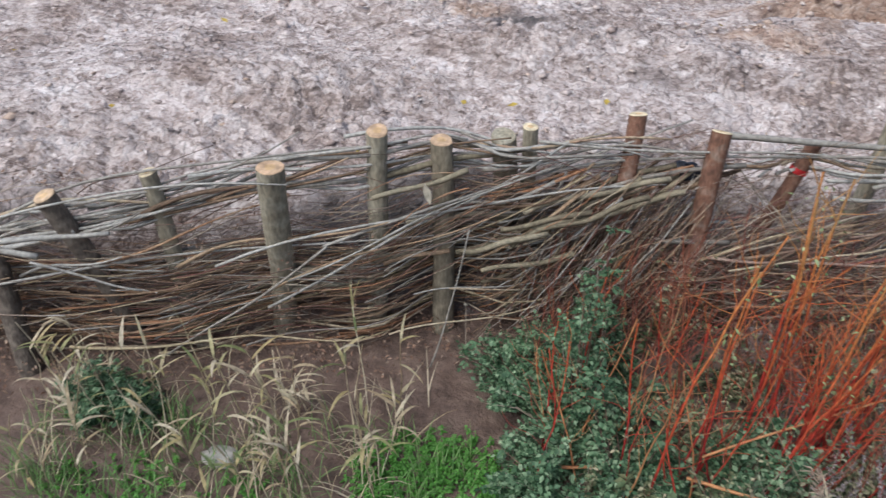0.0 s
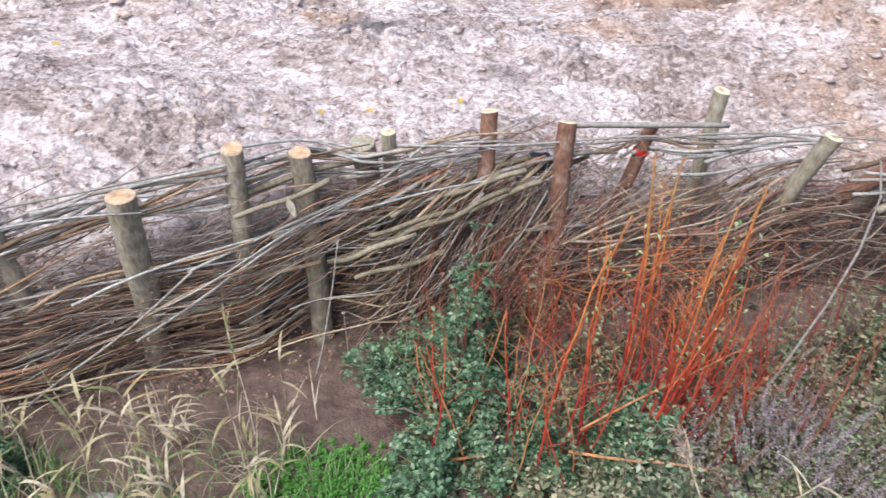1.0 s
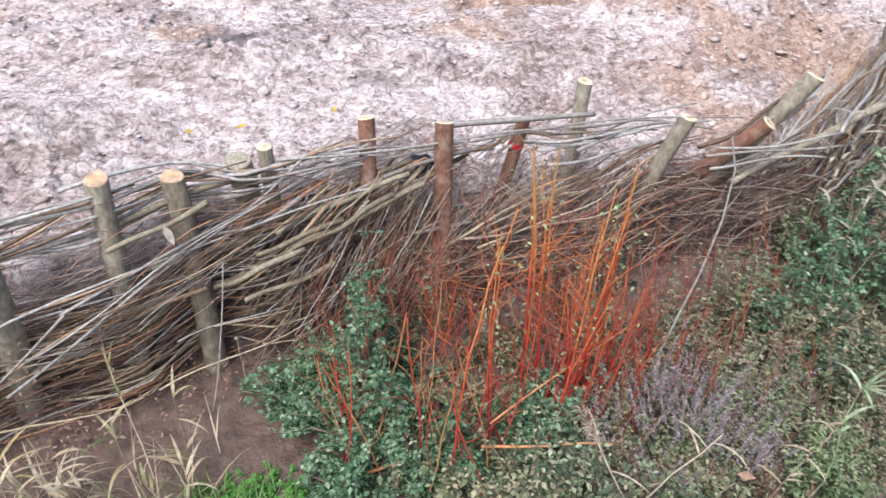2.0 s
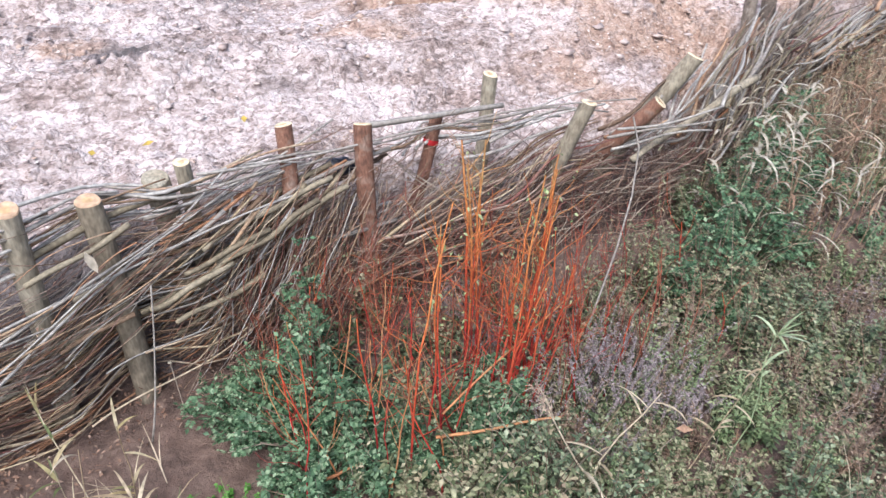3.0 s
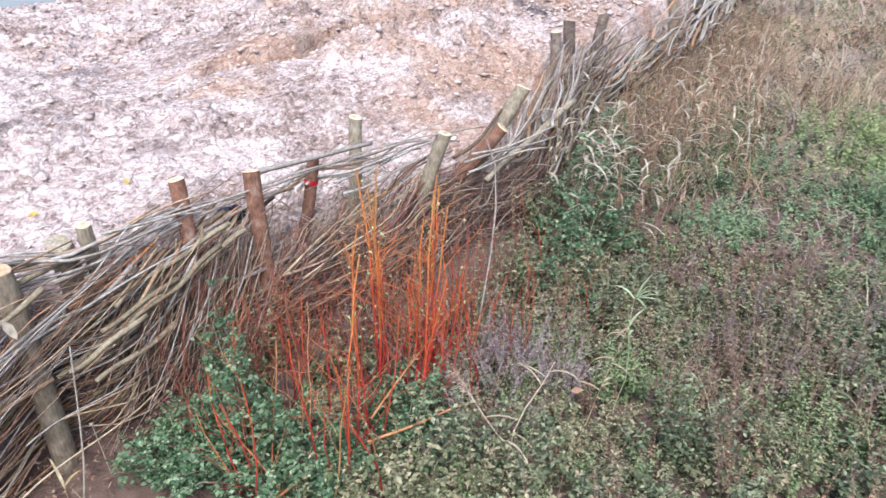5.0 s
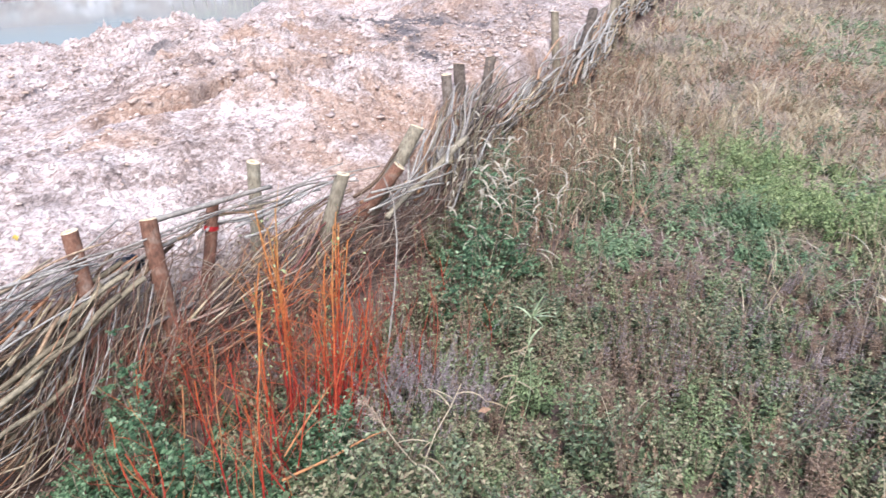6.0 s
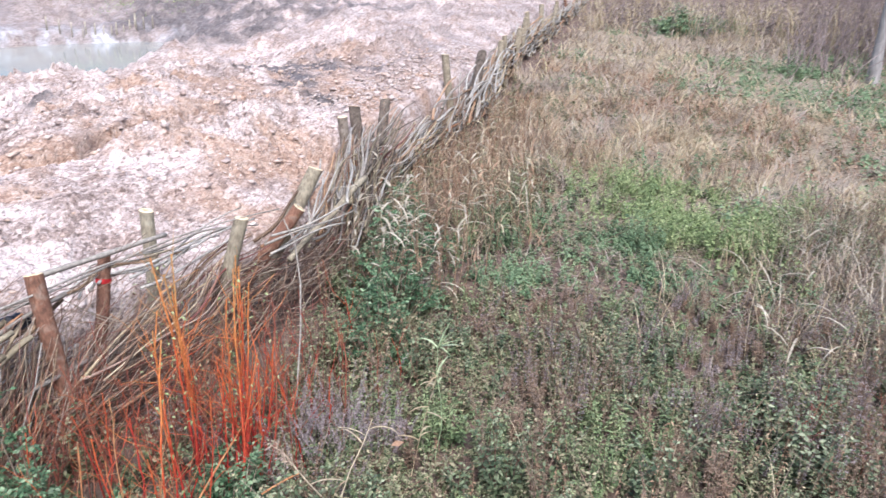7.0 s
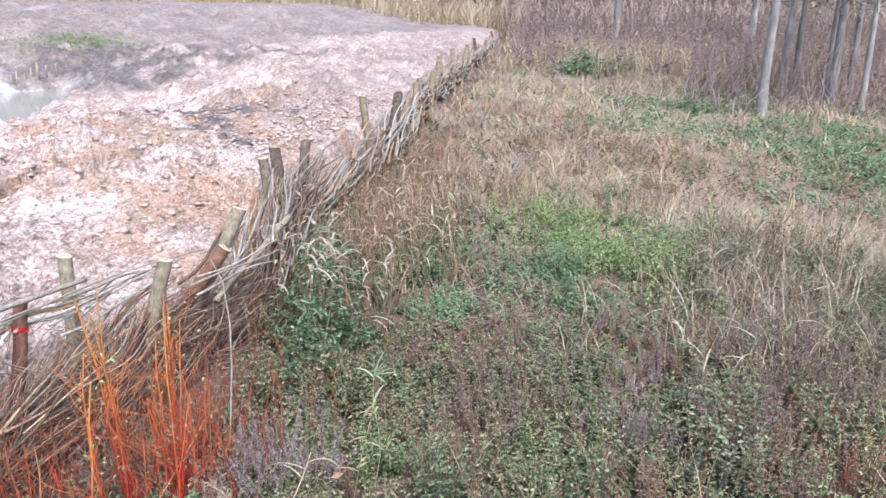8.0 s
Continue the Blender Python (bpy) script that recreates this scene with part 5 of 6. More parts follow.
p = scatter(1500, 1.9, 7.5, -2, 4.2, lambda x, y: right_side(x, y) * (1 - in_patch(x, y)) * (0.02 + 0.5 * near_fence(x, y) + 0.6 * smooth(3.2, 5, x)))
tussocks("dry_grass_near", p, 9, 0.38, 0.006, M_STRAW, "straw-coloured dry grass among the herbs", 0.45, 1.3)
# pale drooping grass where the herbs thin out
p = scatter(300, 3.6, 6.8, -2.6, 0.9, lambda x, y: smooth(0.9, 0.3, y - 0.25 * (x - 4.5)) * smooth(3.6, 4.4, x) * (1 - in_patch(x, y)) * (0.3 + 0.7 * smooth(-0.1, 0.3, fbm(x, y, 1.2, 441, 2))))
tussocks("pale_grass", p, 18, 0.40, 0.007, M_GREYGRASS, "pale grey drooping grass among the herbs", 0.8, 1.9)
c = scatter(95, 4.1, 7.6, -1.9, 0.9, lambda x, y: smooth(0.8, 0.3, y - 0.2 * (x - 4.5)) * (1 - in_patch(x, y)))
tussocks("bleached_tufts", c, 11, 0.40, 0.012, M_PALE_LEAF, "bleached grass tufts with hanging leaves", 1.0, 2.3, 0.05, 6)
# russet and bleached grass in a belt along the fence and behind the green patch
p = scatter(230, 4.2, 9.0, 0.8, 5.5, lambda x, y: (fence_y(x) - y > 0.25) * smooth(2.3, 1.2, fence_y(x) - y) * (1 - 0.9 * in_patch(x, y)) * (0.2 + 0.8 * smooth(-0.2, 0.2, fbm(x, y, 0.9, 471, 2))))
tussocks("russet_grass", p[::2], 20, 0.44, 0.008, M_RUST, "russet dry grass tufts beside the fence", 0.8, 1.9)
tussocks("bleached_fence_grass", p[1::4], 9, 0.46, 0.012, M_PALE_LEAF, "bleached hanging grass leaves beside the fence", 0.7, 2.2, 0.08, 6)
# the drying meadow farther off
def green_far(x, y):
    """Where nettles grow in the far meadow."""
    a = np.exp(-((x - 12.0) / 2.8) ** 2 - ((y + 1.0) / 1.1) ** 2) + np.exp(-((x - 15.2) / 2.2) ** 2 - ((y - 1.5) / 0.9) ** 2)
    a = a + np.exp(-((x - 22.5) / 1.5) ** 2 - ((y - 5.8) / 0.6) ** 2)
    return np.clip(1.2 * a + 0.25 * (fbm(x, y, 0.6, 181, 3) > 0.25), 0, 1)


far_ok = lambda x, y: (fence_y(x) - y > 0.2) * smooth(5.2, 7.5, x + 0.5 * fbm(x, y, 0.7, 161, 2)) * (1 - 0.9 * in_patch(x, y)) * (1 - 0.85 * green_far(x, y))
mat_noise = lambda x, y, k: smooth(-0.25, 0.25, fbm(x, y, 0.45, k, 3))
def mounds(name, centres, per, length, width, mat, label, jit=0.06, segs=4):
    """Grass tussocks: blades that spring from one foot and droop outward all round."""
    n = len(centres) * per
    size = np.repeat(rng.uniform(0.6, 1.35, len(centres)), per)
    b = np.repeat(centres, per, 0) + rng.normal(size=(n, 3)) * (jit, jit, 0)
    comb = np.repeat(rng.uniform(0, 6.283, len(centres)), per)
    az = np.where(rng.uniform(size=n) < 0.45, comb + rng.normal(size=n) * 0.5, rng.uniform(0, 6.283, n))
    return stuff(name, *blades(b, az, rng.uniform(0.6, 1.15, n) * length * size, width * rng.uniform(0.6, 1.3, n), rng.uniform(0.3, 1.25, n), rng.uniform(0.6, 1.9, n), segs), mat, label, "grass")


p = scatter(520, 5, 12, -6, 6, lambda x, y: far_ok(x, y) * (0.2 + 0.8 * mat_noise(x, y, 171)))
mounds("straw_tussocks", p, 46, 0.46, 0.009, M_STRAW, "drooping straw-coloured grass tussocks in the meadow")
p = scatter(640, 5, 12, -6, 6, lambda x, y: far_ok(x, y) * (0.25 + 0.75 * mat_noise(x, y, 271)))
mounds("grey_tussocks", p, 42, 0.42, 0.009, M_GREYGRASS, "drooping grey-brown grass tussocks in the meadow")
p = scatter(460, 5, 15, -5, 7, lambda x, y: far_ok(x, y) * mat_noise(x, y, 571))
mounds("rusty_tussocks", p, 34, 0.40, 0.010, M_RUST, "rust-coloured grass tussocks in the meadow")
p = scatter(420, 7, 13, -4.5, 4.5, lambda x, y: far_ok(x, y) * (0.2 + 0.8 * (1 - mat_noise(x, y, 271))))
mounds("low_rusty_tussocks", p[::2], 34, 0.30, 0.012, M_RUST, "low rust-coloured grass covering the meadow floor", 0.14, 3)
mounds("low_pale_tussocks", p[1::2], 30, 0.32, 0.013, M_GREYGRASS, "low bleached grass covering the meadow floor", 0.14, 3)
p = scatter(1500, 11, 32, -12, 12, far_ok)
mounds("far_straw_tussocks", p, 14, 0.62, 0.024, M_STRAW, "straw-coloured grass tussocks farther off", 0.14, 2)
p = scatter(1500, 11, 32, -12, 12, far_ok)
mounds("far_grey_tussocks", p, 13, 0.58, 0.026, M_GREYGRASS, "grey-brown grass tussocks farther off", 0.14, 2)
p = scatter(2600, 5.5, 16, -7, 9, lambda x, y: far_ok(x, y) * (1 - mat_noise(x, y, 171)) * mat_noise(x, y, 371))
shrub_meadow("rusty_herbs_far", p, 0.2, 0.45, 14, 0.05, 0.018, M_RUST, M_RUST, "rust-brown herbs in the meadow", "herbs", stem_r=0.002)
p = scatter(5000, 5.5, 22, -9, 9, lambda x, y: far_ok(x, y) * (1 - mat_noise(x, y, 171)) * 0.8)
shrub_meadow("brown_herbs_far", p, 0.15, 0.42, 14, 0.06, 0.02, M_DRY, M_DRY, "brown withered herbs in the meadow", "herbs", stem_r=0.003)
p = scatter(2600, 5.5, 14, -6, 7, lambda x, y: far_ok(x, y) * (1 - mat_noise(x, y, 471)) * 0.7)
shrub_meadow("olive_herbs_far", p, 0.12, 0.3, 16, 0.055, 0.026, M_NETTLE, M_NETTLE, "olive green herbs in the meadow", "herbs", stem_r=0.002)
p = scatter(36000, 6, 25, -6, 8, lambda x, y: (fence_y(x) - y > 0.3) * green_far(x, y) * (0.08 + 0.92 * smooth(-0.2, 0.2, fbm(x, y, 1.1, 281, 3))))
shrub_meadow("far_green_herbs", p, 0.12, 0.38, 12, 0.068, 0.040, M_FAR_NETTLE, M_FAR_NETTLE, "green nettles under the trees", "herbs", stem_r=0.003, thin=3)

# ---- the leafy bush at the ditch edge ----
def bush(centre, radius, height, stems, leaf, label, mat=M_BUSH):
    """A low bush: arching stems with feathered leaves, each a stalk with pairs of small leaflets."""
    cx, cy = centre
    root = tagged(new("leafy_bush"), label, "bush")
    root.location = (cx, cy, float(lie(cx, cy)))
    g, rr = rng.uniform(0, 6.283, stems), radius * np.sqrt(rng.uniform(0, 1, stems))
    lump = 0.75 + 0.75 * fbm(np.cos(g) * rr + cx, np.sin(g) * rr + cy, 5.0, 411, 2)
    tips = np.stack([np.cos(g) * rr, np.sin(g) * rr * 0.85, height * lump * (1.0 - 0.5 * (rr / radius) ** 2) * rng.uniform(0.35, 1.35, stems)], -1)
    base = tips * (0.35, 0.35, 0)
    mid = (base + tips) / 2 + np.array([0, 0, 0.08]) * height
    path = np.stack([base, mid, tips], 1)
    sv, sf = tubes(path, np.tile([0.004, 0.003, 0.0012], (stems, 1)), 4)
    tagged(part("stem_tangle", sheet("stem_tangle", sv, sf, M_TWIG), None, root), kind="stuff")
    k, pairs = 11, 4
    t = rng.uniform(0.18, 1.0, (stems, k))
    t[:, 0] = 1.0
    t = t[..., None]
    q = (path[:, None, 0] * (1 - t) ** 2 + 2 * path[:, None, 1] * t * (1 - t) + path[:, None, 2] * t ** 2).reshape(-1, 3)
    n = len(q)
    az = rng.uniform(0, 6.283, n)
    way = unit(np.stack([np.cos(az), np.sin(az), rng.uniform(-0.5, 0.9, n)], -1))
    side = unit(np.cross(way, np.array([0, 0, 1.0]) + 0.3 * rng.normal(size=(n, 3))))
    size = leaf * rng.uniform(0.55, 1.4, n)[:, None]
    B, W, S = [], [], []
    for j in range(pairs):
        for sg in (-1, 1):
            B.append(q + way * size * (0.35 + 0.46 * j))
            W.append(way * 0.55 + sg * side + rng.normal(size=(n, 3)) * 0.12)
            S.append(size[:, 0] * (1.0 - 0.10 * j))
    B.append(q + way * size * (0.35 + 0.46 * pairs)); W.append(way); S.append(size[:, 0])
    B, W, S = np.concatenate(B), np.concatenate(W), np.concatenate(S)
    tagged(part("foliage", sheet("foliage", *leaves(B, W, S * 1.1, S * 0.66, 0.2, 0.25, True), mat), None, root), kind="stuff")
    return root


BUSHES = (
    ((0.62, 2.12), 0.36, 0.44, 88, 0.020, "dense blue-green leafy bush at the ditch edge"), ((0.40, 2.30), 0.26, 0.28, 58, 0.018, "low blue-green leafy bush on bare soil"),
    ((0.52, 1.80), 0.22, 0.24, 46, 0.019, "low green bush on ditch soil"), ((0.72, 2.36), 0.16, 0.58, 50, 0.018, "upright blue-green leafy bush before the fence"), ((0.78, 1.85), 0.24, 0.40, 52, 0.020, "blue-green leafy bush among red stems"),
    ((1.12, 1.80), 0.30, 0.26, 46, 0.022, "green leafy bush under red stems"), ((0.95, 1.52), 0.24, 0.24, 34, 0.019, "pale green bush at the foot of red stems"), ((-1.12, 1.92), 0.18, 0.22, 50, 0.020, "blue-green leafy bush among reeds"),
    ((2.55, 2.12), 0.30, 0.36, 48, 0.022, "dark green bush beside the fence"), ((3.05, 2.38), 0.36, 0.55, 72, 0.023, "dark green bush beside the fence"),
    ((3.55, 2.72), 0.42, 0.60, 84, 0.025, "dark green bush under bleached reeds"), ((4.1, 3.2), 0.36, 0.55, 60, 0.028, "dark green bush against the brushwood"), ((1.55, 1.45), 0.35, 0.32, 44, 0.018, "grey-green bush in the ditch"))
for c, r, h, st, lf_, lab in BUSHES:
    bush(c, r, h, st, lf_, lab, M_SAGE if "pale" in lab or "grey" in lab else M_TEAL if "shade" in lab else M_BUSH)

bush((22.4, 5.7), 1.5, 0.40, 60, 0.11, "low green bramble in the straw meadow", M_FAR_NETTLE)
# ---- the red-stemmed shrub ----
shrub = tagged(new("dogwood_shrub"), "leafless dogwood shrub with red and orange upright stems", "shrub")
shrub.location = (1.2, 2.0, 0)


def stem(base, tip, r, twigs=4, mat=None):
    b, t = np.array([*base, float(lie(*base)) - 0.02]), np.array(tip, float)
    k = 9
    s = np.linspace(0, 1, k)[:, None]
    line = b + (t - b) * s + np.sin(math.pi * s) * rng.normal(size=3) * (0.022, 0.022, 0.0) + np.sin(2 * math.pi * s) * rng.normal(size=3) * 0.005 + rng.normal(size=(k, 3)) * 0.003
    P = [line]
    R = [np.linspace(r, r * 0.5, k)]
    for i in range(twigs):
        a = int(rng.integers(3, k - 1))
        o = line[a]
        e = o + np.array([u(-0.16, 0.16), u(-0.12, 0.12), u(0.04, 0.26)])
        P.append(rod_path(o, e, k, 0.04))
        R.append(np.linspace(r * 0.28, 0.0007, k))
    v, f = tubes(np.array(P), np.array(R), 6)
    ob = part("stem", sheet("stem", v, f, mat or M_STEM, True), None, shrub)
    ob.matrix_parent_inverse = Matrix.Translation(-shrub.location)


TALL = [((1.16, 1.97), (1.12, 1.97, 1.12)), ((1.20, 2.02), (1.18, 2.12, 1.13)), ((1.26, 2.03), (1.27, 2.12, 1.10)), ((0.93, 1.84), (1.01, 1.92, 0.96)), ((1.14, 1.74), (1.35, 1.87, 1.08)), ((1.20, 1.78), (1.38, 1.83, 1.02)),
        ((1.0, 1.82), (1.09, 2.0, 0.98)), ((1.42, 2.0), (1.50, 2.02, 1.0)), ((1.50, 2.02), (1.56, 2.1, 1.0)), ((0.82, 1.74), (0.99, 1.85, 0.95)), ((1.25, 2.1), (1.30, 2.2, 0.92)), ((1.35, 1.9), (1.58, 1.95, 0.62)), ((1.28, 1.85), (1.40, 2.0, 0.9))]
for b, t in TALL:
    stem(b, t, u(0.0046, 0.0068), 9)
n = 260
k = rng.integers(0, len(TALL), n)
q = rng.uniform(0.35, 1.0, n)[:, None]
foot = np.array([(b[0], b[1], 0.0) for b, t in TALL])[k]
p = foot + (np.array([t for b, t in TALL])[k] - foot) * q + rng.normal(size=(n, 3)) * (0.035, 0.035, 0.02)
lv = leaves(p, rng.normal(size=(n, 3)), rng.uniform(0.012, 0.026, n), rng.uniform(0.006, 0.012, n), 0.3)
ob = tagged(part("sparse_leaves", sheet("sparse_leaves", *lv, M_LIME), None, shrub, "few small yellow-green leaves"), kind="stuff")
ob.matrix_parent_inverse = Matrix.Translation(-shrub.location)
stem((0.62, 1.80), (0.44, 1.95, 0.50), 0.0042, 5, M_ORANGE_STICK)
for i in range(20):
    x, y = u(0.85, 1.75), u(1.68, 2.35)
    h = u(0.40, 0.90) * (1.0 if 0.95 < x < 1.6 else 0.75)
    stem((x, y), (x + u(-0.12, 0.20), y + u(-0.10, 0.14), h), u(0.0022, 0.0045), 7, M_STEM_DULL if i % 2 else None)
for i in range(6):
    x, y = u(0.45, 0.95), u(1.75, 2.3)
    stem((x, y), (x + u(-0.05, 0.16), y + u(0.0, 0.14), u(0.5, 0.85)), u(0.003, 0.005), 6, M_ORANGE_STICK if i % 2 else M_STEM)
for i in range(12):
    x, y = u(1.18, 1.45), u(1.72, 2.05)
    stem((x, y), (x + u(0.02, 0.20), y + u(-0.04, 0.12), u(0.45, 0.75)), u(0.003, 0.005), 3)
for i in range(18):
    x, y = u(0.95, 1.85), u(1.75, 2.25)
    stem((x, y), (x + u(-0.10, 0.14), y + u(-0.08, 0.10), u(0.18, 0.5)), u(0.003, 0.006), 3)
for i in range(48):
    x, y = u(0.45, 1.7), u(2.1, 2.6)
    stem((x, y), (x + u(-0.14, 0.10), y + u(-0.02, 0.12), u(0.30, 0.70)), u(0.002, 0.004), 8, M_STEM_DULL)
for i in range(30):
    x, y = u(1.5, 2.6), u(1.8, 2.55)
    stem((x, y), (x + u(-0.08, 0.08), y + u(0.0, 0.12), u(0.25, 0.55)), u(0.002, 0.0045), 4, M_STEM_DULL if i % 3 else M_STEM)
for i in range(14):
    x, y = u(2.6, 3.4), u(-0.95, 0.0)
    stem((x, y), (x + u(-0.1, 0.1), y + u(-0.1, 0.1), u(0.25, 0.45)), u(0.002, 0.004), 4, M_STEM_DULL if i % 3 else M_STEM)

for i in range(7):
    x, y = u(0.42, 1.05), u(1.62, 2.0)
    stem((x, y), (x + u(-0.16, 0.12), y + u(0.0, 0.22), u(0.34, 0.66)), u(0.0025, 0.0042), 4, M_ORANGE_STICK if i % 3 == 0 else M_STEM)

# leaning cut stems that lie across
for a, b, r, lab in (((0.95, 1.79, 0.15), (1.36, 1.62, 0.24), 0.0065, "orange cut stem lying across the ditch plants"), ((0.44, 1.84, 0.06), (0.68, 1.80, 0.14), 0.008, "orange cut stem lying in the ditch"),
                     ((0.98, 1.80, 0.24), (1.60, 1.98, 0.44), 0.0045, "orange bent stem crossing the red stems")):
    v, f = tubes(rod_path(a, b, 9, 0.012)[None], np.linspace(r, r * 0.6, 9)[None], 8, False)
    tagged(part("stick", sheet("stick", v, f, M_ORANGE_STICK, True), None, None), lab, "stick", "fallen sticks")

# pale curved stem hanging over the herbs
cp = np.array([(2.15, 2.42, 0.92), (2.16, 2.36, 0.80), (2.10, 2.28, 0.62), (1.98, 2.18, 0.44), (1.80, 2.05, 0.24), (1.68, 1.97, 0.08)])
v, f = tubes(cp[None], np.linspace(0.004, 0.005, 6)[None], 6)
tagged(part("bent_stick", sheet("bent_stick", v, f, M_ROD_PALE, True), None, None), "thin pale bent stick beside the fence", "stick")
cp = np.array([(0.15, 2.45, 0.24), (0.155, 2.43, 0.12), (0.16, 2.41, -0.01)])
seed = tagged(new("seed_stalk"), "dry stalk with a pale seedhead on bare soil", "stalk")
v, f = tubes(cp[None], np.full((1, 3), 0.002), 6)
part("stalk", sheet("stalk", v, f, M_TWIG), None, seed)
part("seedhead", sheet("seedhead", *lumps(np.array([[0.15, 2.45, 0.245]]), np.array([0.009])), M_PALE_LEAF), None, seed)


# ---- reeds ----
def reed(base, tip, nleaf, length, width, label, mat=M_REED_LEAF, panicle=False, stem_mat=M_STRAW, droop=0.0, low=0.3, cane=0.003):
    """One reed: a cane, its long leaves and perhaps a plume."""
    b, t = np.array([*base, float(lie(*base)) - 0.01]), np.array(tip, float)
    root = tagged(new("reed_plant"), label, "reed", "reeds")
    root.location = b
    path = rod_path(b * 0, t - b, 6, 0.03)
    part("cane", sheet("cane", *tubes(path[None], np.linspace(cane, cane * 0.5, 6)[None], 5), stem_mat), None, root)
    q = rng.uniform(low, 1.0, nleaf)
    bp = np.stack([np.interp(q, np.linspace(0, 1, 6), path[:, c]) for c in range(3)], -1)
    part("leaves", sheet("leaves", *blades(bp, rng.uniform(0, 6.283, nleaf), length * rng.uniform(0.5, 1.2, nleaf), width * rng.uniform(0.7, 1.2, nleaf), rng.uniform(0.3, 0.9, nleaf) + droop, rng.uniform(0.3, 1.6, nleaf) + droop, 5), mat), None, root)
    if panicle:
        n = 90
        way = unit(path[-1] - path[-2])
        s = rng.uniform(0, 1, n)
        pb = path[-1] + way * (s * 0.13 - 0.03)[:, None] + rng.normal(size=(n, 3)) * 0.006
        part("plume", sheet("plume", *leaves(pb, way + rng.normal(size=(n, 3)) * 0.45, rng.uniform(0.02, 0.05, n), np.full(n, 0.004), 0.2), M_PANICLE), None, root)
    return root


for i in range(20):
    x, y = u(-1.3, 0.1), u(1.5, 2.05)
    reed((x, y), (x + u(-0.2, 0.2), y + u(-0.1, 0.15), u(0.32, 0.58)), 3, 0.14, 0.014, "thin straw-yellow reed stalk on ditch soil", M_STRAW, cane=0.0026)
for i in range(26):
    x, y = u(-1.35, 0.02), u(1.50, 2.08)
    reed((x, y), (x + u(-0.15, 0.15), y + u(-0.08, 0.1), u(0.16, 0.46)), 6, 0.14, 0.0135, "yellowing reed with pointed leaves on ditch soil", (M_REED_LEAF, M_REED_LEAF, M_STRAW)[i % 3], droop=0.2, low=0.2)
reed((-0.18, 2.05), (-0.31, 2.40, 0.42), 4, 0.2, 0.009, "tawny reed with a drooping plume", M_REED_LEAF, True)
reed((1.42, 1.22), (1.20, 1.50, 0.46), 5, 0.20, 0.010, "pale reed with a brown plume bent over", M_STRAW, True, M_STRAW, 0.3, 0.1, 0.005)
reed((1.30, 1.40), (1.62, 1.45, 0.42), 5, 0.17, 0.009, "dry reed lying over the herbs", M_STRAW, False, M_STRAW, 0.4, 0.3, 0.004)
reed((1.72, 1.36), (1.98, 1.36, 0.50), 10, 0.13, 0.010, "tawny reed with hanging leaves in the herbs", M_STRAW, False, M_STRAW, 0.6)
fresh = reed((1.92, 1.33), (2.0, 1.37, 0.61), 3, 0.10, 0.012, "fresh pale green reed top above the herbs", M_PALE_GREEN, False, M_PALE_GREEN, 0.1, 0.6)
n = 9
fan = np.linspace(0.15, 1.5, n)
lv = blades(np.tile(np.array([[2.0, 1.37, 0.60]]) - np.array(fresh.location), (n, 1)), -1.05 + 0.5 * rng.normal(size=n), rng.uniform(0.08, 0.135, n), np.full(n, 0.012), fan, np.full(n, 0.35), 5)
part("leaf_fan", sheet("leaf_fan", *lv, M_PALE_GREEN), None, fresh, "pale green spreading leaves")
lv, lf = leaves(np.array([[1.675, 1.393, 0.27]]), np.array([[0.8, -0.5, 0.1]]), 0.06, 0.03, 0.1)
tagged(part("fallen_leaf", sheet("fallen_leaf", lv, lf, M_RUST), None, None), "orange fallen leaf caught in the herbs", "leaf")
for i in range(18):
    x = u(2.8, 3.9)
    y = float(fence_y(x)) - u(0.25, 0.6)
    reed((x, y), (x + u(-0.1, 0.15), y + u(-0.15, 0.1), u(0.5, 0.85)), 7, 0.20, 0.019, "bleached reed with drooping leaves beside the fence", M_PALE_LEAF, False, M_STRAW, 0.5)
for i in range(34):
    x = u(3.1, 5.2)
    y = u(1.85, 2.45) + 0.25 * (x - 3.2)
    reed((x, y), (x + u(-0.1, 0.15), y + u(-0.1, 0.1), u(0.6, 1.1)), 8, 0.20, 0.013, "tall tawny reed with hanging dry leaves", (M_STRAW, M_RUST, M_PALE_LEAF)[i % 3], False, M_RUST, 0.45)
for i in range(12):
    x, y = u(3.2, 6.0), u(-0.8, 1.2)
    reed((x, y), (x + u(-0.1, 0.15), y + u(-0.15, 0.1), u(0.4, 0.6)), 3, 0.3, 0.012, "pale arching grass in the herbs", M_PALE_LEAF, False, M_STRAW, 0.4)

# short bright plants at the ditch bottom
p = scatter(900, -0.25, 0.42, 1.55, 2.05, lambda x, y: smooth(1.1, 0.7, np.hypot((x - 0.1) / 0.32, (y - 1.80) / 0.22)))
shrub_meadow("bright_herbs", p, 0.02, 0.07, 10, 0.020, 0.014, M_BRIGHT, M_BRIGHT, "bright green creeping herbs on ditch soil", "herbs", stem_r=0.001)
p = scatter(450, -1.35, -0.45, 1.38, 1.9, lambda x, y: smooth(1.1, 0.6, np.hypot((x + 1.0) / 0.26, (y - 1.62) / 0.16)) + 0.7 * smooth(1.1, 0.6, np.hypot((x + 0.55) / 0.16, (y - 1.60) / 0.12)))
shrub_meadow("bright_herb_spots", p, 0.02, 0.06, 9, 0.020, 0.013, M_BRIGHT, M_BRIGHT, "small spots of green creeping herbs on ditch soil", "herbs", stem_r=0.001)
p = scatter(110, -1.4, 0.25, 1.45, 1.95)
tussocks("ditch_grass", p, 8, 0.17, 0.004, M_GRASS, "green grass blades in the ditch", 0.6, 1.2, 0.03)
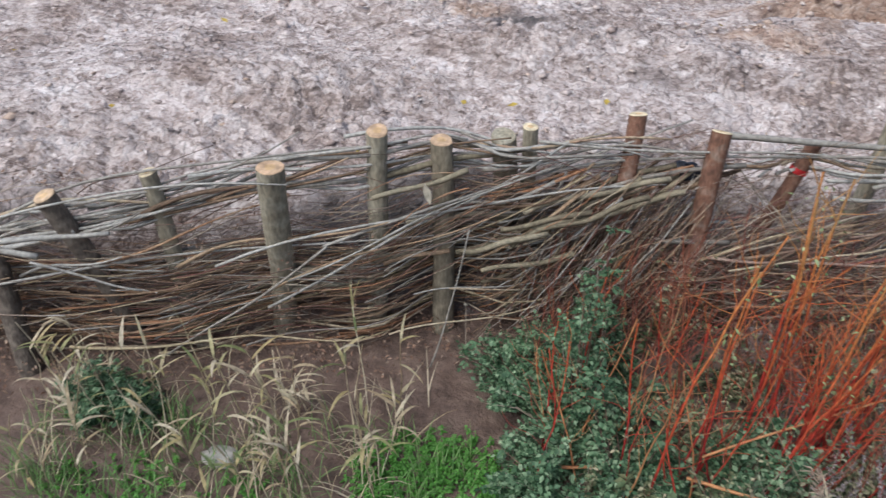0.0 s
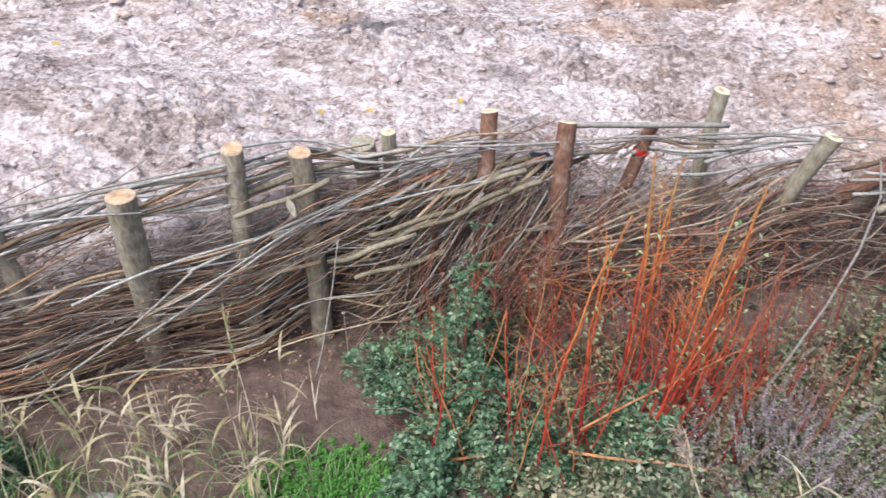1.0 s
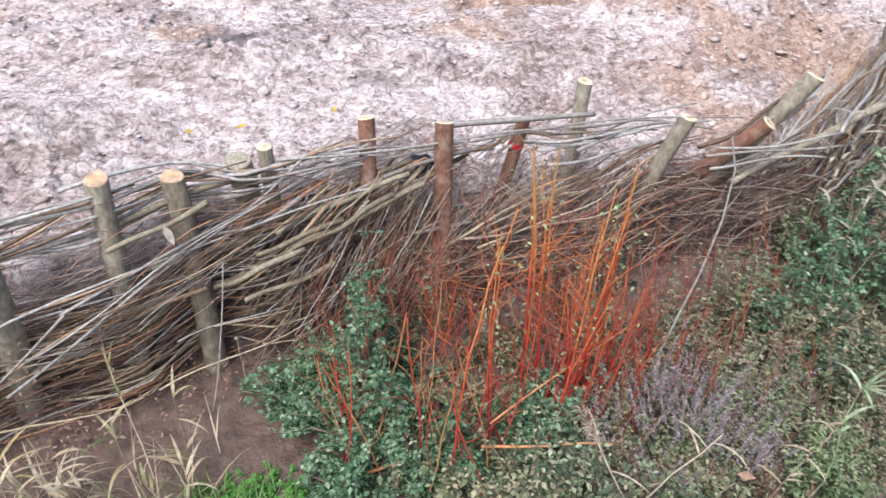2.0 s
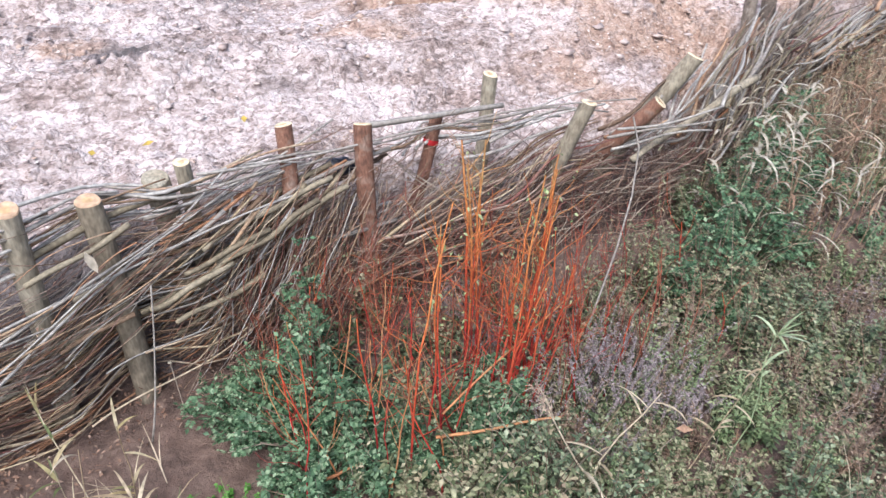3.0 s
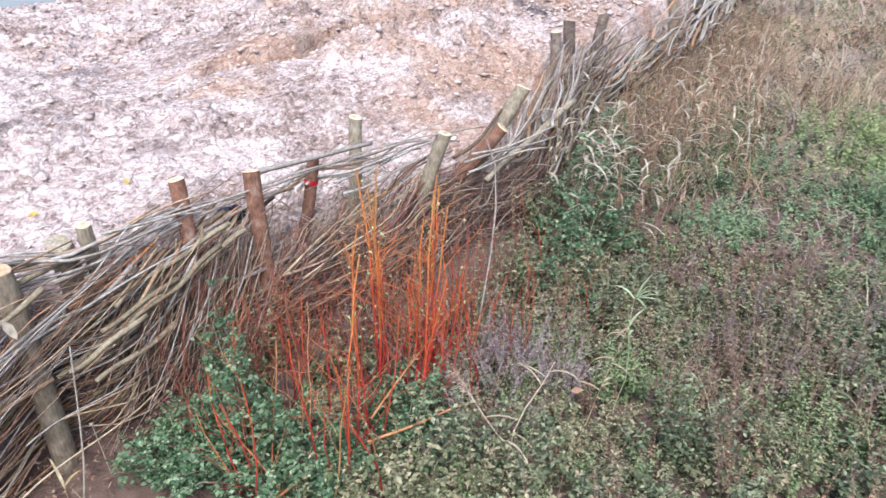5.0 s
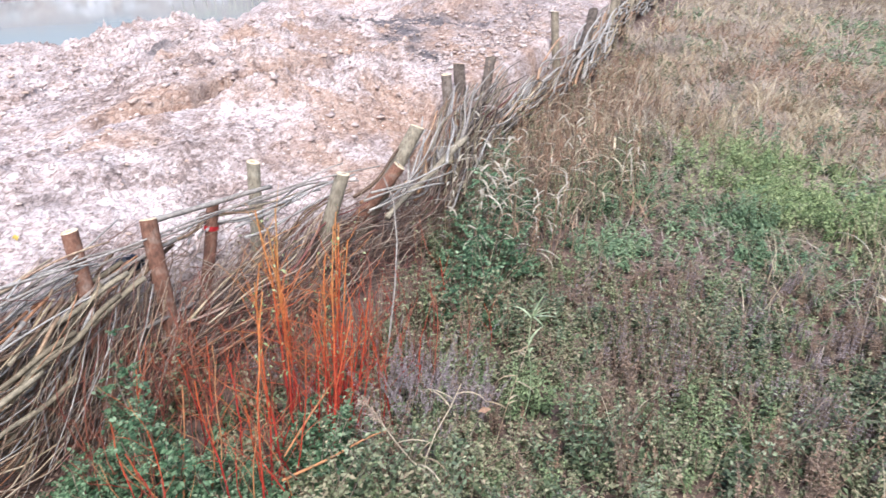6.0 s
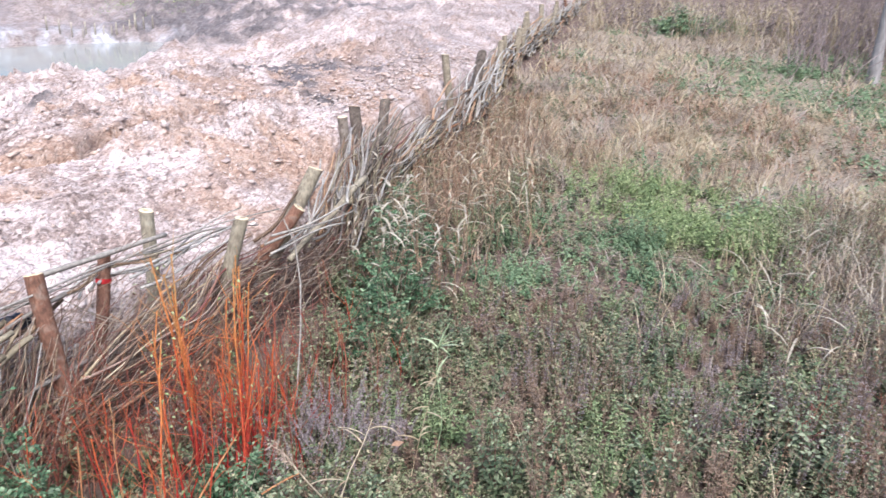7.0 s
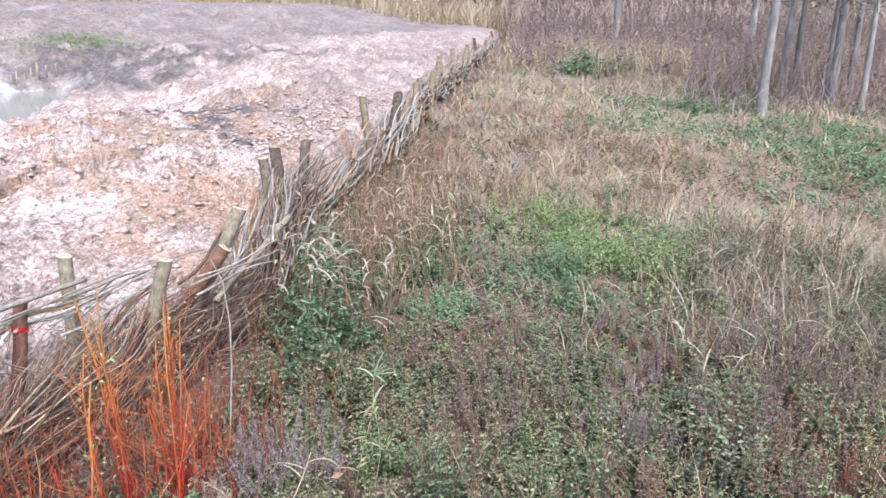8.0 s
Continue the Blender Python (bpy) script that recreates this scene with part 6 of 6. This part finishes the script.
p = scatter(40, -1.4, 0.0, 1.5, 2.15)
tussocks("ditch_straw", p, 7, 0.22, 0.005, M_STRAW, "dry straw blades in the ditch", 0.9, 1.2, 0.04)

# the far bank: grass, stakes
p = scatter(12000, 8.5, 14, 13.5, 19, lambda x, y: np.exp(-((x - 11.9) / 1.1) ** 2 - ((y - 16.0) / 0.8) ** 2) + np.exp(-((x - 10.3) / 0.6) ** 2 - ((y - 17.6) / 0.4) ** 2))
tussocks("bank_grass", p, 3, 0.07, 0.020, M_PATCH, "patch of green grass on the far pond bank", 0.8, 1.2, 0.08, 2)
for x, y, h in ((9.55, 14.35, 0.30), (9.72, 14.38, 0.34), (9.2, 14.5, 0.22), (8.8, 14.8, 0.25), (10.1, 14.3, 0.2), (8.2, 15.2, 0.25), (8.55, 14.9, 0.2), (8.95, 14.7, 0.24), (9.08, 14.6, 0.2), (9.32, 14.5, 0.26), (8.7, 14.75, 0.18), (8.38, 15.05, 0.22), (9.44, 14.42, 0.2), (9.9, 14.35, 0.22)):
    z = float(lie(x, y))
    v, f = tubes(np.array([[(x, y, z - 0.1), (x + 0.01, y, z + h * 0.5), (x + 0.02, y, z + h)]]), np.array([[0.024, 0.022, 0.02]]) * (0.5 + 1.4 * (h - 0.18) / 0.16 * 0.4), 6, True)
    tagged(part("bank_stake", sheet("bank_stake", v, f, M_PALE_LEAF), None, None), "short pale stake standing in the pond bank", "stake", "stakes on the pond bank")


# ---- trees and thicket in the distance ----
def tree(x, y, r, h, lean=0.0):
    root = tagged(new("tree"), "slender grey-barked tree with sparse yellow leaves", "tree", "trees at the ditch head")
    z = float(lie(x, y))
    root.location = (x, y, z)
    k = 12
    t = np.linspace(0, 1, k)
    line = np.stack([lean * h * t + 0.05 * np.sin(4 * t + x), 0.06 * np.sin(5 * t + y), -0.1 + (h + 0.1) * t], -1)
    rad = r * (1 - 0.8 * t) * (1 + 0.35 * np.exp(-t * 25))
    part("trunk", sheet("trunk", *tubes(line[None], rad[None], 12), M_TRUNK, True), None, root)
    P, R, tips = [], [], []
    for i in range(26):
        a = u(0.26, 0.97)
        o = np.array([np.interp(a, t, line[:, c]) for c in range(3)])
        g, n = u(0, 6.283), (1 - a * 0.6) * u(0.8, 1.9)
        e = o + np.array([math.cos(g) * n, math.sin(g) * n, n * u(0.2, 0.8)])
        pth = rod_path(o, e, 7, 0.05)
        P.append(pth)
        R.append(np.linspace(r * 0.28 * (1 - a * 0.6), 0.006, 7))
        for j in range(5):
            o2 = pth[int(rng.integers(3, 7))]
            e2 = o2 + np.array([u(-0.5, 0.5), u(-0.5, 0.5), u(-0.05, 0.6)])
            P.append(rod_path(o2, e2, 7, 0.06))
            R.append(np.linspace(0.008, 0.003, 7))
            tips.append(P[-1])
    for pth, rad in zip(P[::6], R[::6]):
        part("limb", sheet("limb", *tubes(pth[None], rad[None], 6), M_TRUNK, True), None, root)
    keep = [k for k in range(len(P)) if k % 6]
    tagged(part("twig_work", sheet("twig_work", *tubes(np.array([P[k] for k in keep]), np.array([R[k] for k in keep]), 3), M_TRUNK, True), None, root), kind="stuff")
    tp = np.concatenate(tips)
    q = tp[rng.integers(0, len(tp), 700)] + rng.normal(size=(700, 3)) * 0.06
    tagged(part("crown", sheet("crown", *leaves(q, rng.normal(size=(700, 3)), rng.uniform(0.05, 0.09, 700), rng.uniform(0.03, 0.05, 700)), M_STRAW), None, root), kind="stuff")


for x, y, r, h, l in ((16.1, 0.42, 0.101, 7.5, 0.01), (19.3, 0.15, 0.101, 8, 0.0), (19.6, -0.10, 0.086, 8, 0.01), (17.9, -0.85, 0.101, 7.5, 0.02), (18.4, -0.75, 0.078, 7, -0.01), (17.2, -1.38, 0.070, 7, 0.03),
                      (18.6, -1.2, 0.078, 7.5, 0.02), (20.5, -2.6, 0.14, 8, 0.0), (24.0, -5.0, 0.15, 9, 0.0), (28, 1.5, 0.14, 9, 0.0), (31, 7.0, 0.15, 9, 0.01)):
    tree(x, y, r, h, l)

# withered thicket behind the meadow
thick = lambda x, y: (fence_y(x) - y > 0.8) * smooth(19.0, 21.5, x + 0.55 * np.abs(y - 3.5) * (y < 3.5) - 0.15 * y)
p = scatter(3000, 16, 34, -16, 13, thick)
shrub_meadow("thicket", p, 0.6, 2.0, 17, 0.15, 0.04, M_THICKET, M_THICKET, "withered brown thicket at the ditch head", "thicket", low=0.15, stem_r=0.006, spread=0.8, lean=0.3)
p = scatter(700, 16, 30, -12, 12, thick)
tussocks("thicket_grass", p, 16, 1.1, 0.02, M_STRAW, "tall pale grass in the thicket", 0.4, 1.3, 0.25)
p = scatter(1500, 20, 36, -14, 11, lambda x, y: thick(x, y) * smooth(-0.2, 0.2, fbm(x, y, 0.35, 481, 3)))
shrub_meadow("tall_thicket", p, 1.0, 2.6, 34, 0.11, 0.035, M_MAUVE, M_THICKET, "tall grey-mauve seeding thicket at the ditch head", "thicket", low=0.25, stem_r=0.006, spread=0.9, lean=0.25)
# bare twiggy undergrowth round the trees
P, R = [], []
for i in range(850):
    x, y = u(15.6, 24), u(-5, 2.2)
    z = float(lie(x, y))
    e = (x + u(-0.6, 0.6), y + u(-0.6, 0.6), z + u(0.5, 1.8))
    P.append(rod_path((x, y, z), e, 6, 0.06))
    R.append(np.linspace(0.012, 0.003, 6))
stuff("undergrowth", *tubes(np.array(P), np.array(R), 4), M_THICKET, "bare twiggy undergrowth round the trees", "brush")
# reed belt and hedges that close the distance
g = rng.uniform(-0.35, 2.2, 4200)
d = rng.uniform(39, 48, 4200)
p = np.stack([np.sin(g) * d, np.cos(g) * d, np.full(4200, 0.3)], -1)
for name, q, mat, label in (("reed_belt", p[g < 1.2], M_STRAW, "belt of faded yellow reeds beyond the clay"), ("withered_reed_belt", p[g >= 1.2], M_GREYGRASS, "belt of withered grey-brown reeds behind the trees")):
    n = len(q) * 8
    b = np.repeat(q, 8, 0) + rng.normal(size=(n, 3)) * (0.5, 0.5, 0)
    stuff(name, *blades(b, rng.uniform(0, 6.283, n), rng.uniform(1.2, 3.3, n), rng.uniform(0.03, 0.09, n), rng.uniform(0, 0.5, n), rng.uniform(0.2, 1.2, n), 2), mat, label, "reeds")
g = rng.uniform(-0.5, 2.6, 1400)
d = rng.uniform(52, 64, 1400)
p = np.stack([np.sin(g) * d, np.cos(g) * d, np.full(1400, 0.3)], -1)
shrub_meadow("far_hedge", p, 2.5, 6.5, 18, 0.9, 0.5, M_GREYGRASS, M_GREYGRASS, "dull green and brown trees far off", "hedge", low=0.1, stem_r=0.05, spread=1.0, lean=0.2)
